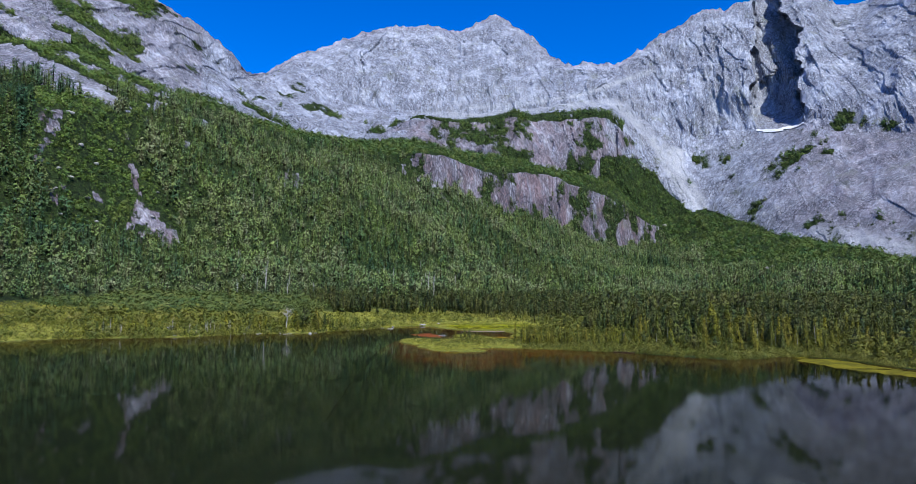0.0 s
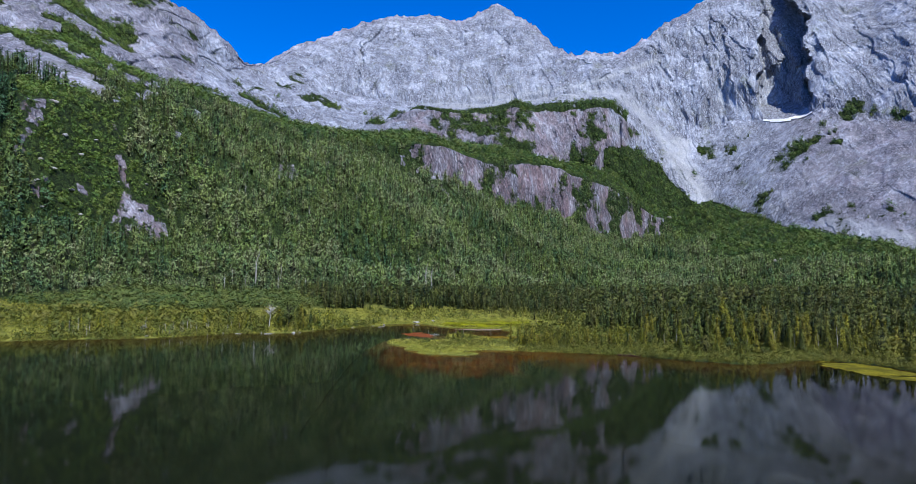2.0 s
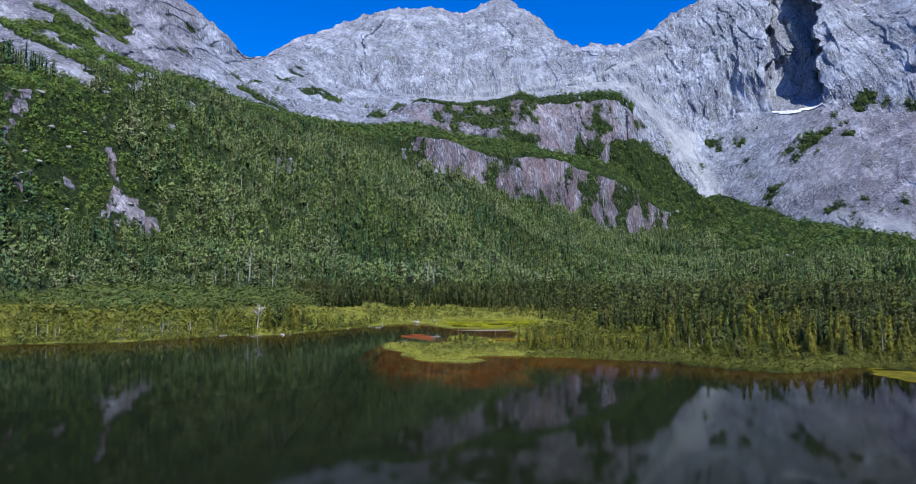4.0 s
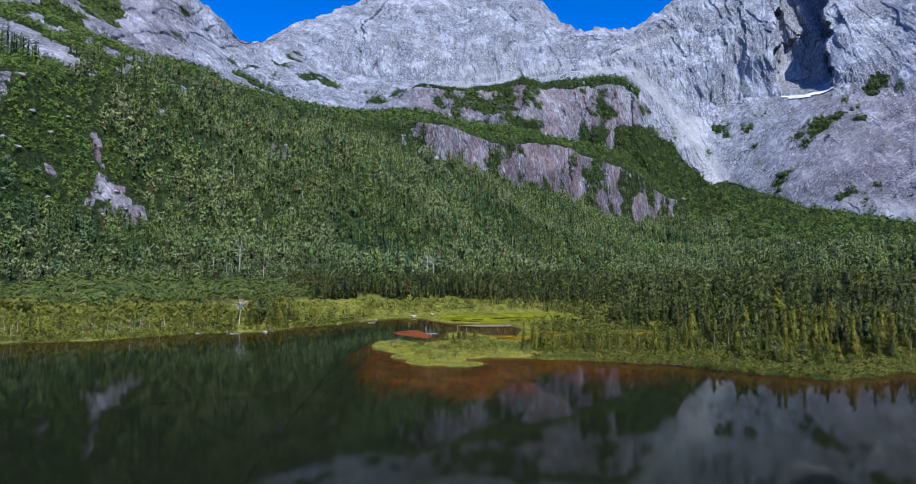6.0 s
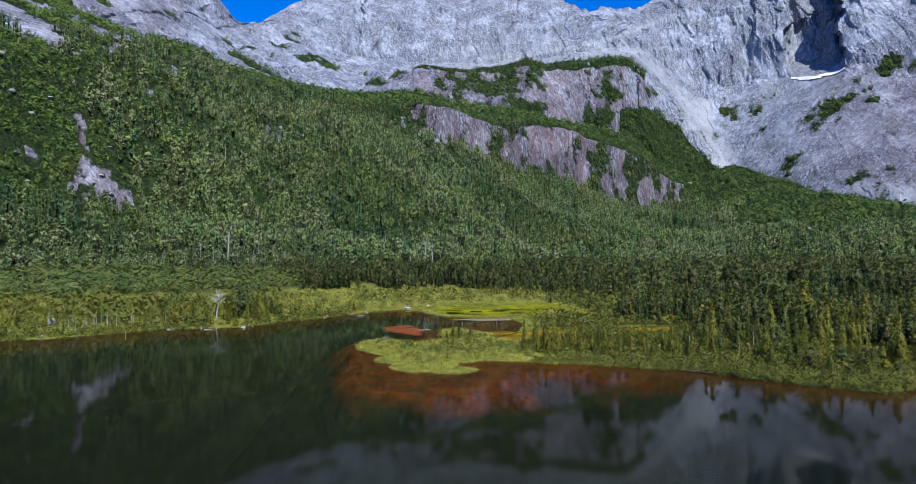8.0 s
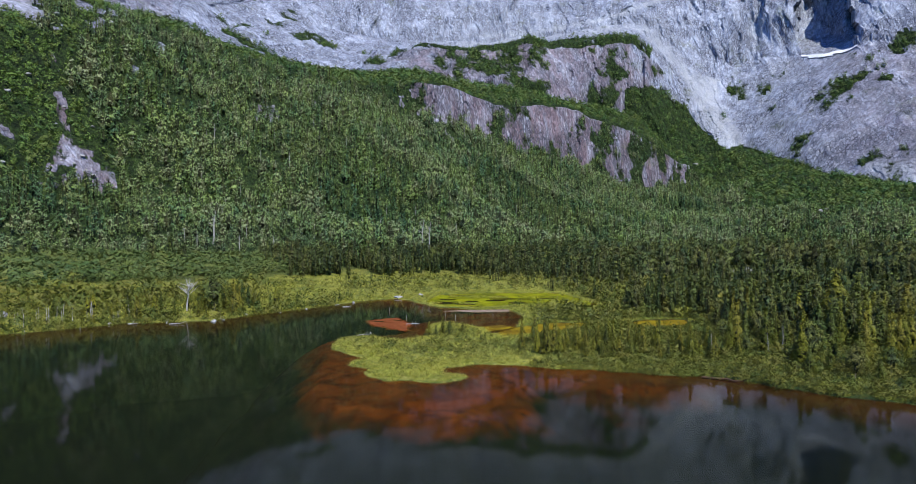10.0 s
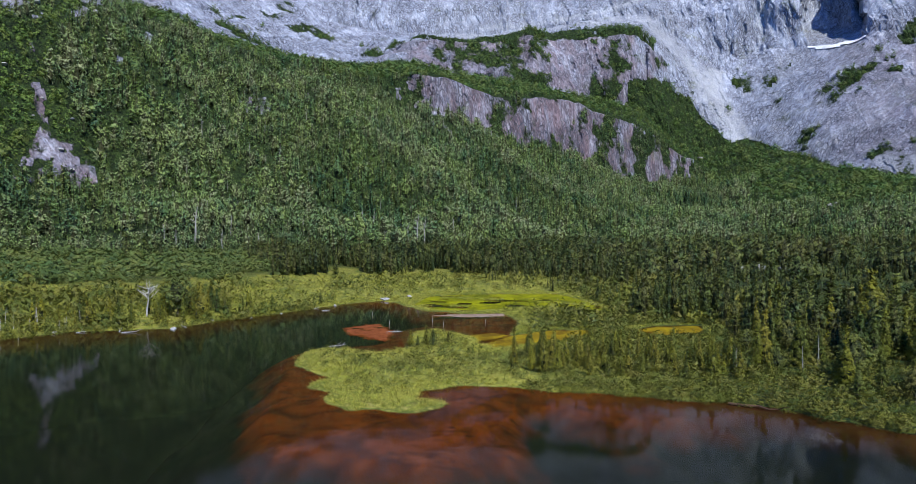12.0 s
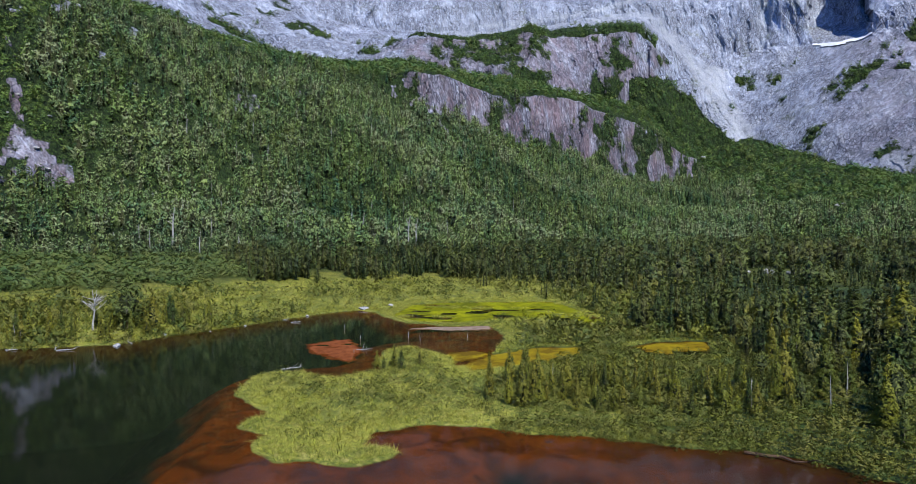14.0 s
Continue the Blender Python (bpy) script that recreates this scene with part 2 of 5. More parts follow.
M_BANK = make_mat_of("olive_algae", (0.070, 0.066, 0.006), (0.175, 0.155, 0.010), 0.2, 0.8)
M_REDMUD = make_mat_of("rust_mud", (0.120, 0.032, 0.008), (0.230, 0.072, 0.022), 0.8, 0.8)
M_SAND = make_mat_of("pale_silt", (0.180, 0.125, 0.090), (0.290, 0.220, 0.165), 0.9, 0.9)
M_SNOW = make_mat_of("old_snow", (0.624, 0.640, 0.672), (0.688, 0.696, 0.720), 0.2, 0.7)


# ---- numeric helpers ----
def hash01(ix, iy, iz, seed):
    h = (ix.astype(np.uint32) * np.uint32(374761393) + iy.astype(np.uint32) * np.uint32(668265263)
         + iz.astype(np.uint32) * np.uint32(2147483647) + np.uint32(seed * 974711 + 11))
    h = (h ^ (h >> np.uint32(13))) * np.uint32(1274126177)
    h = (h ^ (h >> np.uint32(16))) * np.uint32(2246822519)
    return ((h ^ (h >> np.uint32(15))) & np.uint32(0xFFFFFF)).astype(np.float64) / 0xFFFFFF


def vnoise(x, y, z, seed=0):
    """Smooth value noise in -1..1."""
    x, y, z = np.broadcast_arrays(np.asarray(x, float), np.asarray(y, float), np.asarray(z, float))
    fx, fy, fz = np.floor(x), np.floor(y), np.floor(z)
    ix, iy, iz = (a.astype(np.int64) & 0xFFFFFFFF for a in (fx, fy, fz))
    u, v, w = (q * q * q * (q * (q * 6 - 15) + 10) for q in (x - fx, y - fy, z - fz))
    r = 0
    for dx in (0, 1):
        for dy in (0, 1):
            for dz in (0, 1):
                k = (u if dx else 1 - u) * (v if dy else 1 - v) * (w if dz else 1 - w)
                r = r + k * hash01(ix + dx, iy + dy, iz + dz, seed)
    return r * 2 - 1


def fbm(x, y, z, octaves=4, seed=0, gain=0.5):
    r, a = 0, 1.0
    for o in range(octaves):
        r = r + a * vnoise(np.asarray(x) * 2 ** o, np.asarray(y) * 2 ** o, np.asarray(z) * 2 ** o, seed + o * 7)
        a *= gain
    return r


def ridged(x, y, z, octaves=4, seed=0, gain=0.5):
    r, a = 0, 1.0
    for o in range(octaves):
        n = 1 - 2 * np.abs(vnoise(np.asarray(x) * 2 ** o, np.asarray(y) * 2 ** o, np.asarray(z) * 2 ** o, seed + o * 7))
        r = r + a * n
        a *= gain
    return r


def facets(u, v, seed):
    """Broken blocks: each cell of a jittered grid is a plane with its own height and tilt, about -1..1."""
    fu, fv = np.floor(u), np.floor(v)
    best, val = np.full(u.shape, 9.0), np.zeros(u.shape)
    for du in (-1, 0, 1):
        for dv in (-1, 0, 1):
            iu, iv = (fu + du).astype(np.int64) & 0xFFFFFFFF, (fv + dv).astype(np.int64) & 0xFFFFFFFF
            z = np.zeros_like(iu)
            a = u - (fu + du + hash01(iu, iv, z, seed))
            b = v - (fv + dv + hash01(iu, iv, z + 1, seed))
            d = a * a + b * b
            plane = (hash01(iu, iv, z + 2, seed) - 0.5) + 1.1 * a * (hash01(iu, iv, z + 3, seed) - 0.5) + 0.9 * b * (hash01(iu, iv, z + 4, seed) - 0.5)
            near = d < best
            best, val = np.where(near, d, best), np.where(near, plane * 2, val)
    return val


def smooth(a, lo, hi):
    t = np.clip((a - lo) / (hi - lo), 0, 1)
    return t * t * (3 - 2 * t)


def mesh_from(name, verts, faces, mats, mat_index=None, attrs=None, smooth_shade=False, normals=None):
    """A mesh from arrays: verts (n, 3), faces (m, 3 or 4)."""
    me = bpy.data.meshes.new(name)
    verts, faces = np.asarray(verts, np.float32), np.asarray(faces, np.int32)
    k = faces.shape[1]
    me.vertices.add(len(verts))
    me.vertices.foreach_set("co", verts.ravel())
    me.loops.add(faces.size)
    me.loops.foreach_set("vertex_index", faces.ravel())
    me.polygons.add(len(faces))
    me.polygons.foreach_set("loop_start", np.arange(0, faces.size, k, dtype=np.int32))
    for q in mats:
        me.materials.append(q)
    if mat_index is not None:
        me.polygons.foreach_set("material_index", np.asarray(mat_index, np.int32))
    me.polygons.foreach_set("use_smooth", np.full(len(faces), smooth_shade))
    for key, val in (attrs or {}).items():
        me.attributes.new(key, "FLOAT", "POINT").data.foreach_set("value", np.asarray(val, np.float32))
    me.update(calc_edges=True)
    me.validate()
    if normals is not None:
        me.polygons.foreach_set("use_smooth", np.full(len(faces), True))
        me.normals_split_custom_set_from_vertices(np.asarray(normals, np.float32))
    return me


def part(name, bm, material, parent, label=""):
    me = bpy.data.meshes.new(name)
    bm.to_mesh(me)
    bm.free()
    me.materials.append(material)
    ob = new(name, me)
    ob.parent = parent
    return tagged(ob, label)


# ---- the landform: break lines round the valley, (bearing in degrees, distance, height) ----
EYE, EYE_Z = (1.2, 10.6), 15.75
FOOT = [(-49.2, 250, 8), (-44.3, 260, 8), (-40.7, 275, 8), (-36.7, 290, 8), (-32.5, 310, 8), (-26.8, 330, 7), (-22.1, 340, 6), 
        (-16.9, 350, 5), (-11.7, 380, 4), (-4.8, 430, 4), (1.4, 480, 4), (5.5, 530, 4), (9.5, 580, 4), (12.8, 600, 5), 
        (17.3, 600, 5), (21.4, 580, 5), (27.7, 540, 5), (33.5, 520, 5)]
LOWER = [(-49.2, 360, 36), (-44.3, 370, 36), (-40.7, 385, 36), (-36.7, 400, 34), (-32.5, 420, 34), (-26.8, 420, 32), (-22.1, 420, 28), 
        (-16.9, 430, 27), (-11.7, 460, 27), (-4.8, 520, 26), (1.4, 600, 26), (5.5, 660, 27), (9.5, 720, 28), (12.8, 720, 36), 
        (17.3, 700, 37), (21.4, 670, 34), (27.7, 620, 30), (33.5, 600, 28)]
CLIFF_FOOT = [(-49.9, 440, 119), (-44.9, 430, 108), (-41.2, 440, 114), (-37.3, 480, 132), (-33, 520, 141), (-27.1, 560, 140), 
        (-22.3, 590, 136), (-17.2, 620, 137), (-11.8, 640, 123), (-4.8, 700, 109), (1.4, 780, 87), (5.6, 850, 67), (9.5, 930, 79), 
        (12.8, 860, 77), (17.3, 800, 63), (21.4, 750, 52), (27.7, 690, 33), (33.5, 680, 32)]
CLIFF_TOP = [(-50.1, 560, 183), (-45.1, 560, 183), (-41.5, 570, 192), (-37.4, 560, 178), (-33, 560, 171), (-27.2, 590, 163), 
        (-22.4, 610, 152), (-17.2, 640, 151), (-11.9, 650, 153), (-4.9, 715, 153), (1.4, 800, 154), (5.6, 865, 142), (9.5, 940, 98), 
        (12.8, 950, 111), (17.3, 850, 82), (21.5, 790, 63), (27.7, 730, 41), (33.5, 730, 38)]
BENCH = [(-50.1, 640, 216), (-45.2, 650, 219), (-41.5, 670, 235), (-37.4, 680, 220), (-33, 690, 209), (-27.2, 720, 195), 
        (-22.4, 800, 204), (-17.2, 820, 204), (-11.9, 800, 202), (-4.9, 820, 188), (1.4, 870, 181), (5.6, 920, 171), (9.5, 960, 108), 
        (12.9, 1000, 137), (17.3, 900, 95), (21.5, 830, 74), (27.7, 760, 45), (33.5, 760, 42)]
BAND_TOP = [(-50.4, 720, 293), (-45.3, 730, 284), (-41.6, 750, 292), (-37.6, 760, 290), (-33.2, 770, 271), (-27.3, 850, 260), 
        (-22.5, 900, 268), (-17.3, 940, 267), (-11.9, 850, 244), (-4.9, 870, 253), (1.4, 910, 269), (5.6, 960, 284), (9.6, 1010, 192), 
        (12.9, 1040, 195), (17.4, 980, 180), (21.6, 900, 139), (27.9, 840, 118), (33.7, 840, 111)]
WALL_FOOT = [(-50.5, 800, 370), (-45.5, 800, 347), (-41.7, 810, 341), (-37.7, 820, 332), (-33.2, 830, 320), (-27.3, 930, 305), 
        (-22.5, 980, 315), (-17.3, 1040, 314), (-11.9, 1050, 311), (-4.9, 1060, 318), (1.4, 1060, 325), (5.6, 1060, 336), 
        (9.6, 1070, 275), (12.9, 1080, 273), (17.5, 1080, 268), (21.7, 1030, 263), (28, 980, 232), (33.9, 980, 216)]
RIDGE = [(-50.7, 900, 466), (-45.7, 900, 459), (-41.8, 900, 414), (-38.5, 900, 384), (-35.1, 900, 385), (-33.3, 900, 379), 
        (-31.5, 905, 366), (-29.5, 915, 350), (-27.8, 935, 326), (-27.3, 960, 324), (-26.5, 1110, 368), (-24.6, 1150, 406), 
        (-22.6, 1180, 443), (-18.5, 1220, 500), (-14.2, 1250, 539), (-11, 1260, 548), (-9.1, 1270, 537), (-7.7, 1280, 554), 
        (-5.2, 1300, 590), (-3.3, 1290, 564), (-0.6, 1230, 489), (1.4, 1180, 439), (3.1, 1160, 434), (5.6, 1150, 425), 
        (7.2, 1160, 440), (9.7, 1180, 481), (13.1, 1200, 524), (15.9, 1210, 531), (19, 1220, 548), (21.6, 1220, 526), (23.2, 1300, 532), 
        (25.1, 1300, 529), (28.4, 1250, 545), (34.5, 1200, 545)]
BEHIND = dict(FOOT=(430, 6), LOWER=(560, 40), CLIFF_FOOT=(700, 80), CLIFF_TOP=(800, 120), BENCH=(880, 150), BAND_TOP=(960, 190), WALL_FOOT=(1060, 230), RIDGE=(1250, 290))


def line(points, back, soft):
    """Distance and height of a break line at every bearing of the sheet."""
    p = points + [(75, *back), (150, *back), (230, *back), (301, *back)]
    a = np.array([q[0] % 360 for q in p], float)
    fine = np.arange(0, 360, 0.125)
    res = []
    for k in (1, 2):
        v = np.interp(fine, *(lambda o: (a[o], np.array([q[k] for q in p], float)[o]))(np.argsort(a)), period=360)
        w = np.exp(-0.5 * (np.arange(-40, 41) * 0.125 / soft) ** 2)
        v = np.convolve(np.concatenate([v[-40:], v, v[:40]]), w / w.sum(), "valid")
        res.append(np.interp(BEARING % 360, fine, v, period=360))
    return res


BEARING = np.concatenate([np.arange(-54, 38.01, 0.125), np.arange(42, 304, 4.0)])
COLS = len(BEARING)
LINES = [line(FOOT, BEHIND["FOOT"], 1.5), line(LOWER, BEHIND["LOWER"], 1.5), line(CLIFF_FOOT, BEHIND["CLIFF_FOOT"], 0.9),
         line(CLIFF_TOP, BEHIND["CLIFF_TOP"], 0.9), line(BENCH, BEHIND["BENCH"], 0.9), line(BAND_TOP, BEHIND["BAND_TOP"], 0.8),
         line(WALL_FOOT, BEHIND["WALL_FOOT"], 0.9), line(RIDGE, BEHIND["RIDGE"], 0.22)]

# the shore of the lake, once round from the far left
LAKE = [(-230, 60), (-190, 110), (-160, 143), (-143, 160), (-136, 171), (-119, 180), (-108, 186), (-99, 197), (-94, 205), (-85, 209), (-78, 213),
        (-74, 224), (-68, 235), (-62, 248), (-57, 259), (-51, 265), (-46, 262), (-41, 254), (-34, 247), (-24, 244), (-16, 246), (-12, 236),
        (-11.5, 225), (-11, 214), (-16, 206), (-18, 213), (-22, 217), (-27, 221), (-30, 216), (-29, 211), (-27, 202), (-29, 199), (-31, 196),
        (-37, 199), (-41, 197), (-42.5, 193), (-41, 188)]
LAKE += [(-37.5, 182.5), (-35, 181.5), (-32, 179.5), (-32.5, 178), (-33.7, 176.5), (-33, 174), (-32, 173.3), (-29, 172), (-29.5, 170), (-28, 168),
         (-24.5, 165.2), (-22, 165.8), (-18, 166), (-15, 167.5), (-14, 170), (-16, 171), (-19, 171), (-18.6, 175), (-14, 178), (-9, 178.3), (-3, 177.9),
         (3, 177.7), (8, 176.9), (13.5, 175.8), (18, 176), (21.5, 174.8), (26, 172), (32, 168), (42, 164.8), (48, 167.5), (54, 173), (62, 176), (70, 168), (77, 150), (92, 118),
         (110, 80), (140, 20), (150, -60), (90, -180), (-40, -230), (-170, -190), (-240, -80)]
PONDS = [[(10.9, 227), (16, 233), (26, 235.6), (25, 226), (22.9, 219.4), (15.6, 216.1), (11.3, 219.3)],
         [(-15, 206.5), (-12, 214.5), (-5.3, 223.5), (3, 225.6), (3.2, 217.8), (-1.4, 212), (-6, 208.5), (-13, 203.5)],
         [(-40, 257), (-33, 249), (-23, 248), (-12.5, 256), (-0.7, 249), (8, 246.5), (9.5, 257), (2, 279), (-4, 293), (-18, 289), (-32, 285), (-41, 278)]]


# patches of the slopes placed to fit the camera's first view: bearing and elevation in degrees from there
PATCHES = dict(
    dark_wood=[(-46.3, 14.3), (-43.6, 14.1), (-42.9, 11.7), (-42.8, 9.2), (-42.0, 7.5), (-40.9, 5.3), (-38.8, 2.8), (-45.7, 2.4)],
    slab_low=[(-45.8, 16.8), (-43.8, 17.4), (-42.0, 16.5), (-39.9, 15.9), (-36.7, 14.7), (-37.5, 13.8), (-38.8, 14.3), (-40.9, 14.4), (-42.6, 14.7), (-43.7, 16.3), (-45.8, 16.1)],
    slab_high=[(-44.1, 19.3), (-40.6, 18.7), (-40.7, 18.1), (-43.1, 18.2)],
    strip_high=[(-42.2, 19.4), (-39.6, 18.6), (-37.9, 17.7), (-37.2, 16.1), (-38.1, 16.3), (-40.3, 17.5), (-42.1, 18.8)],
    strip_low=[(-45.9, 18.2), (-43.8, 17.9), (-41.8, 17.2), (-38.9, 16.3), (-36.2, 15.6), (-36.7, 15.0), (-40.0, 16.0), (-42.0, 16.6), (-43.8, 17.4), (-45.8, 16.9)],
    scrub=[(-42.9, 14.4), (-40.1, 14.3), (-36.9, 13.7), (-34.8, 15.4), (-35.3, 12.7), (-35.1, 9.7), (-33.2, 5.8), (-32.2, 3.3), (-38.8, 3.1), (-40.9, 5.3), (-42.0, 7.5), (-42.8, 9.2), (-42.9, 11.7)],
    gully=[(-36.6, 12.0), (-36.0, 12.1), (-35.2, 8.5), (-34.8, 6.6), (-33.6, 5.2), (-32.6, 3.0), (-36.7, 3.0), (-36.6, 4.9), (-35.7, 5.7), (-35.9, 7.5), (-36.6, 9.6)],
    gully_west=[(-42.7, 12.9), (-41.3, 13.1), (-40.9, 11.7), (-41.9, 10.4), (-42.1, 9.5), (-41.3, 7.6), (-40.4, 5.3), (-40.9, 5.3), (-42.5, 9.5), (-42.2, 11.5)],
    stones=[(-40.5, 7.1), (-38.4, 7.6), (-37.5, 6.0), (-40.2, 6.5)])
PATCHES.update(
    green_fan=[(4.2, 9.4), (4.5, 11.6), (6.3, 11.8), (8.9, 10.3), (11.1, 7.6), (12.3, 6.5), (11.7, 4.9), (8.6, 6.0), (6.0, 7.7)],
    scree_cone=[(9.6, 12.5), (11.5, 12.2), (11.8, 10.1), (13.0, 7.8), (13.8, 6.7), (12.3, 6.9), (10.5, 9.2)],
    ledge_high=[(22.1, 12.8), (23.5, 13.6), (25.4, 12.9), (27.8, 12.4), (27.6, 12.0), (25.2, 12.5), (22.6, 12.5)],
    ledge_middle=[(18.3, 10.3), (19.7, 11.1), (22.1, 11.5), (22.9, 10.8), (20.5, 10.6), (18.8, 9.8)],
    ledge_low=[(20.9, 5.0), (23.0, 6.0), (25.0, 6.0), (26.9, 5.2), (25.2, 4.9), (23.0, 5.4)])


def signed(px, py, poly):
    """Distance to a polygon's edge, negative inside it."""
    q = np.array(poly, float)
    d, inside = np.full(px.shape, 1e9), np.zeros(px.shape, bool)
    for (ax, ay), (bx, by) in zip(q, np.roll(q, -1, 0)):
        ex, ey = bx - ax, by - ay
        t = np.clip(((px - ax) * ex + (py - ay) * ey) / (ex * ex + ey * ey), 0, 1)
        d = np.minimum(d, np.hypot(px - ax - t * ex, py - ay - t * ey))
        inside ^= ((ay > py) != (by > py)) & (px < (bx - ax) * (py - ay) / (by - ay + 1e-12) + ax)
    return np.where(inside, -d, d)


def land(px, py):
    """Metres to the water's edge, negative on the water."""
    jx = fbm(px * 0.35, py * 0.35, 0, 3, 5) * 0.55
    jy = fbm(px * 0.35, py * 0.35, 9, 3, 6) * 0.55
    d = signed(px + jx, py + jy, LAKE)
    for p in PONDS:
        d = np.minimum(d, signed(px + jx, py + jy, p))
    return d


def near_height(px, py, bearing_index=None):
    d = land(px, py)
    r = np.hypot(px - EYE[0], py - EYE[1])
    b = np.degrees(np.arctan2(px - EYE[0], py - EYE[1])) % 360
    o = np.argsort(BEARING % 360)
    rf = np.interp(b, (BEARING % 360)[o], LINES[0][0][o], period=360)
    zf = np.interp(b, (BEARING % 360)[o], LINES[0][1][o], period=360)
    up = d / np.maximum(d + np.maximum(rf - r, 0.01), 1)
    bank = 0.55 * (1 - np.exp(-np.maximum(d, 0) / 2.2)) + (zf - 0.6) * np.maximum(up, 0) ** 1.2 + 0.15 * fbm(px * 0.12, py * 0.12, 3, 3, 8) * smooth(d, 1, 8)
    w = 1.2 + (9 + 5 * fbm(px * 0.09, py * 0.09, 4, 3, 14)) * smooth(px, -44, -27) * smooth(px, 24, 4)
    depth = 0.12 * (1 - np.exp(np.minimum(d, 0) / 0.8)) + 0.04 * -d + (0.42 + 0.8 * smooth(px, -46, -60) + 0.5 * smooth(px, 8, 26)) * np.maximum(-d - w, 0) + 1.9 * smooth(-d, 1, 5) * np.exp(-((px + 47) / 14) ** 2 - ((py - 236) / 24) ** 2)
    return np.where(d > 0, bank, -np.minimum(depth, 14)), d


def make_terrain():
    lr, lz = np.array([q[0] for q in LINES]), np.array([q[1] for q in LINES])
    r0 = np.minimum(lr[0] * 0.96, 300)
    fr = np.concatenate([np.linspace(0.0005, 0.42, 9, endpoint=False), np.linspace(0.42, 0.52, 14, endpoint=False), np.linspace(0.52, 0.80, 140, endpoint=False), np.linspace(0.80, 1, 46)])
    rows_r, rows_z, rows_s = [], [], []
    for f in fr:
        rows_r.append(r0 * f), rows_z.append(np.zeros(COLS)), rows_s.append(np.full(COLS, -1.0 + f * 0.9))
    steps = [10, 18, 30, 20, 16, 38, 30, 80]
    for k in range(8):
        a_r, a_z = (r0, None) if k == 0 else (lr[k - 1], lz[k - 1])
        for j in range(1, steps[k] + 1):
            f = j / steps[k]
            rows_r.append(a_r + (lr[k] - a_r) * f)
            if k == 0:
                rows_z.append(np.full(COLS, np.nan))
            else:
                g = f
                if k == 7:
                    g = f ** 0.8
                rows_z.append(a_z + (lz[k] - a_z) * g)
            rows_s.append(np.full(COLS, k - 1 + f))
    for r, z in ((60, 0.93), (160, 0.75), (420, 0.5), (1100, 0.3), (2400, 0.25), (3300, 0.25)):
        rows_r.append(lr[7] + r), rows_z.append(lz[7] * z), rows_s.append(np.full(COLS, 7.0 + r / 5000))
    R, Z, S = np.array(rows_r), np.array(rows_z), np.array(rows_s)
    A = np.broadcast_to(BEARING, R.shape)
    sn, cs = np.sin(np.radians(A)), np.cos(np.radians(A))
    X, Y = EYE[0] + sn * R, EYE[1] + cs * R
    flat = np.isnan(Z) | (S <= -0.1)
    nz, shore = near_height(X, Y)
    Z = np.where(flat, nz, Z)
    # relief
    rockiness = smooth(S, 3.9, 4.15)
    rag = fbm(X / 22, Y / 22, Z / 22, 3, 15)
    cliff = smooth(S, 1.93, 2.0) * smooth(S, 3.0, 2.95) * smooth(A + rag * 2.2, -13.5, -12) * smooth(A + rag, 10.3, 9.3)
    rockiness = np.maximum(rockiness, cliff)
    hill = smooth(S, 0.0, 0.3)
    Z = Z + hill * (fbm(X / 60, Y / 60, 1, 4, 20) * 4.0)
    fade = 1 - smooth(S, 6.75, 7.02) * 0.75
    wu, wv = fbm(X / 50, Y / 50, Z / 50, 3, 33) * 7, fbm(X / 50, Y / 50, Z / 50, 3, 34) * 12
    U, V = np.radians(A) * R + wu, Z + wv
    pillar = ridged(X / 75, Y / 75, Z / 300, 4, 30, 0.55)
    joint = ridged(X / 24, Y / 24, Z / 70, 4, 40, 0.6)
    blocks = facets(U / 58 + V / 500, V / 330, 3) * 3.5 + facets(U / 23 - V / 200, V / 130, 4) * 3.8 + facets(U / 9 + V / 80, V / 46, 5) * 2.2 + facets(U / 6, V / 30, 6) * 1.1
    groove = np.maximum(0, 1 - np.abs(fbm((U + 0.12 * V) / 17, V / 95, 2, 3, 45)) * 7) * smooth(fbm(U / 70, V / 90, 5, 2, 46), -0.15, 0.3)
    push = rockiness * fade * (pillar * 6 + joint * 0.8 + 0.62 * blocks - 2.0 * groove)
    push = np.where(cliff > 0.5, push * 0.6, push)
    slabs = smooth(A, 11, 13) * smooth(S, 3.9, 4.1) * smooth(S, 6.0, 5.85)
    push = push * (1 - 0.7 * slabs) + slabs * (3.5 * ridged((U - 1.2 * V) / 60, (V + 0.5 * U) / 220, 0, 3, 48))
    # the shaded cleft in the high wall, a face turned from the sun, and the overhung pocket beside it
    rise = np.degrees(np.arctan2(Z - EYE_Z, R))
    wob, wob2 = fbm(0, 0, Z / 34, 4, 62), fbm(5, 0, Z / 26, 4, 63)
    edge_l, edge_r = 17.1 + 0.3 * wob + 0.3 * smooth(rise, 19, 22), 20.5 + 0.4 * wob2 - 1.0 * smooth(rise, 19.5, 22.5)
    across = (A - edge_l) / (edge_r - edge_l)
    inside = (across > 0) & (across < 1) & (S > 5.99)
    cleft = np.where(inside, 1.0, 0.0)
    deep = np.where(inside, 46 + 26 * across, 0) * smooth(S, 5.99, 6.05) * (1 + 0.09 * facets(U / 16, V / 60, 8)) + np.where(inside, 10 * ridged(U / 22, V / 200, 0, 2, 64), 0)
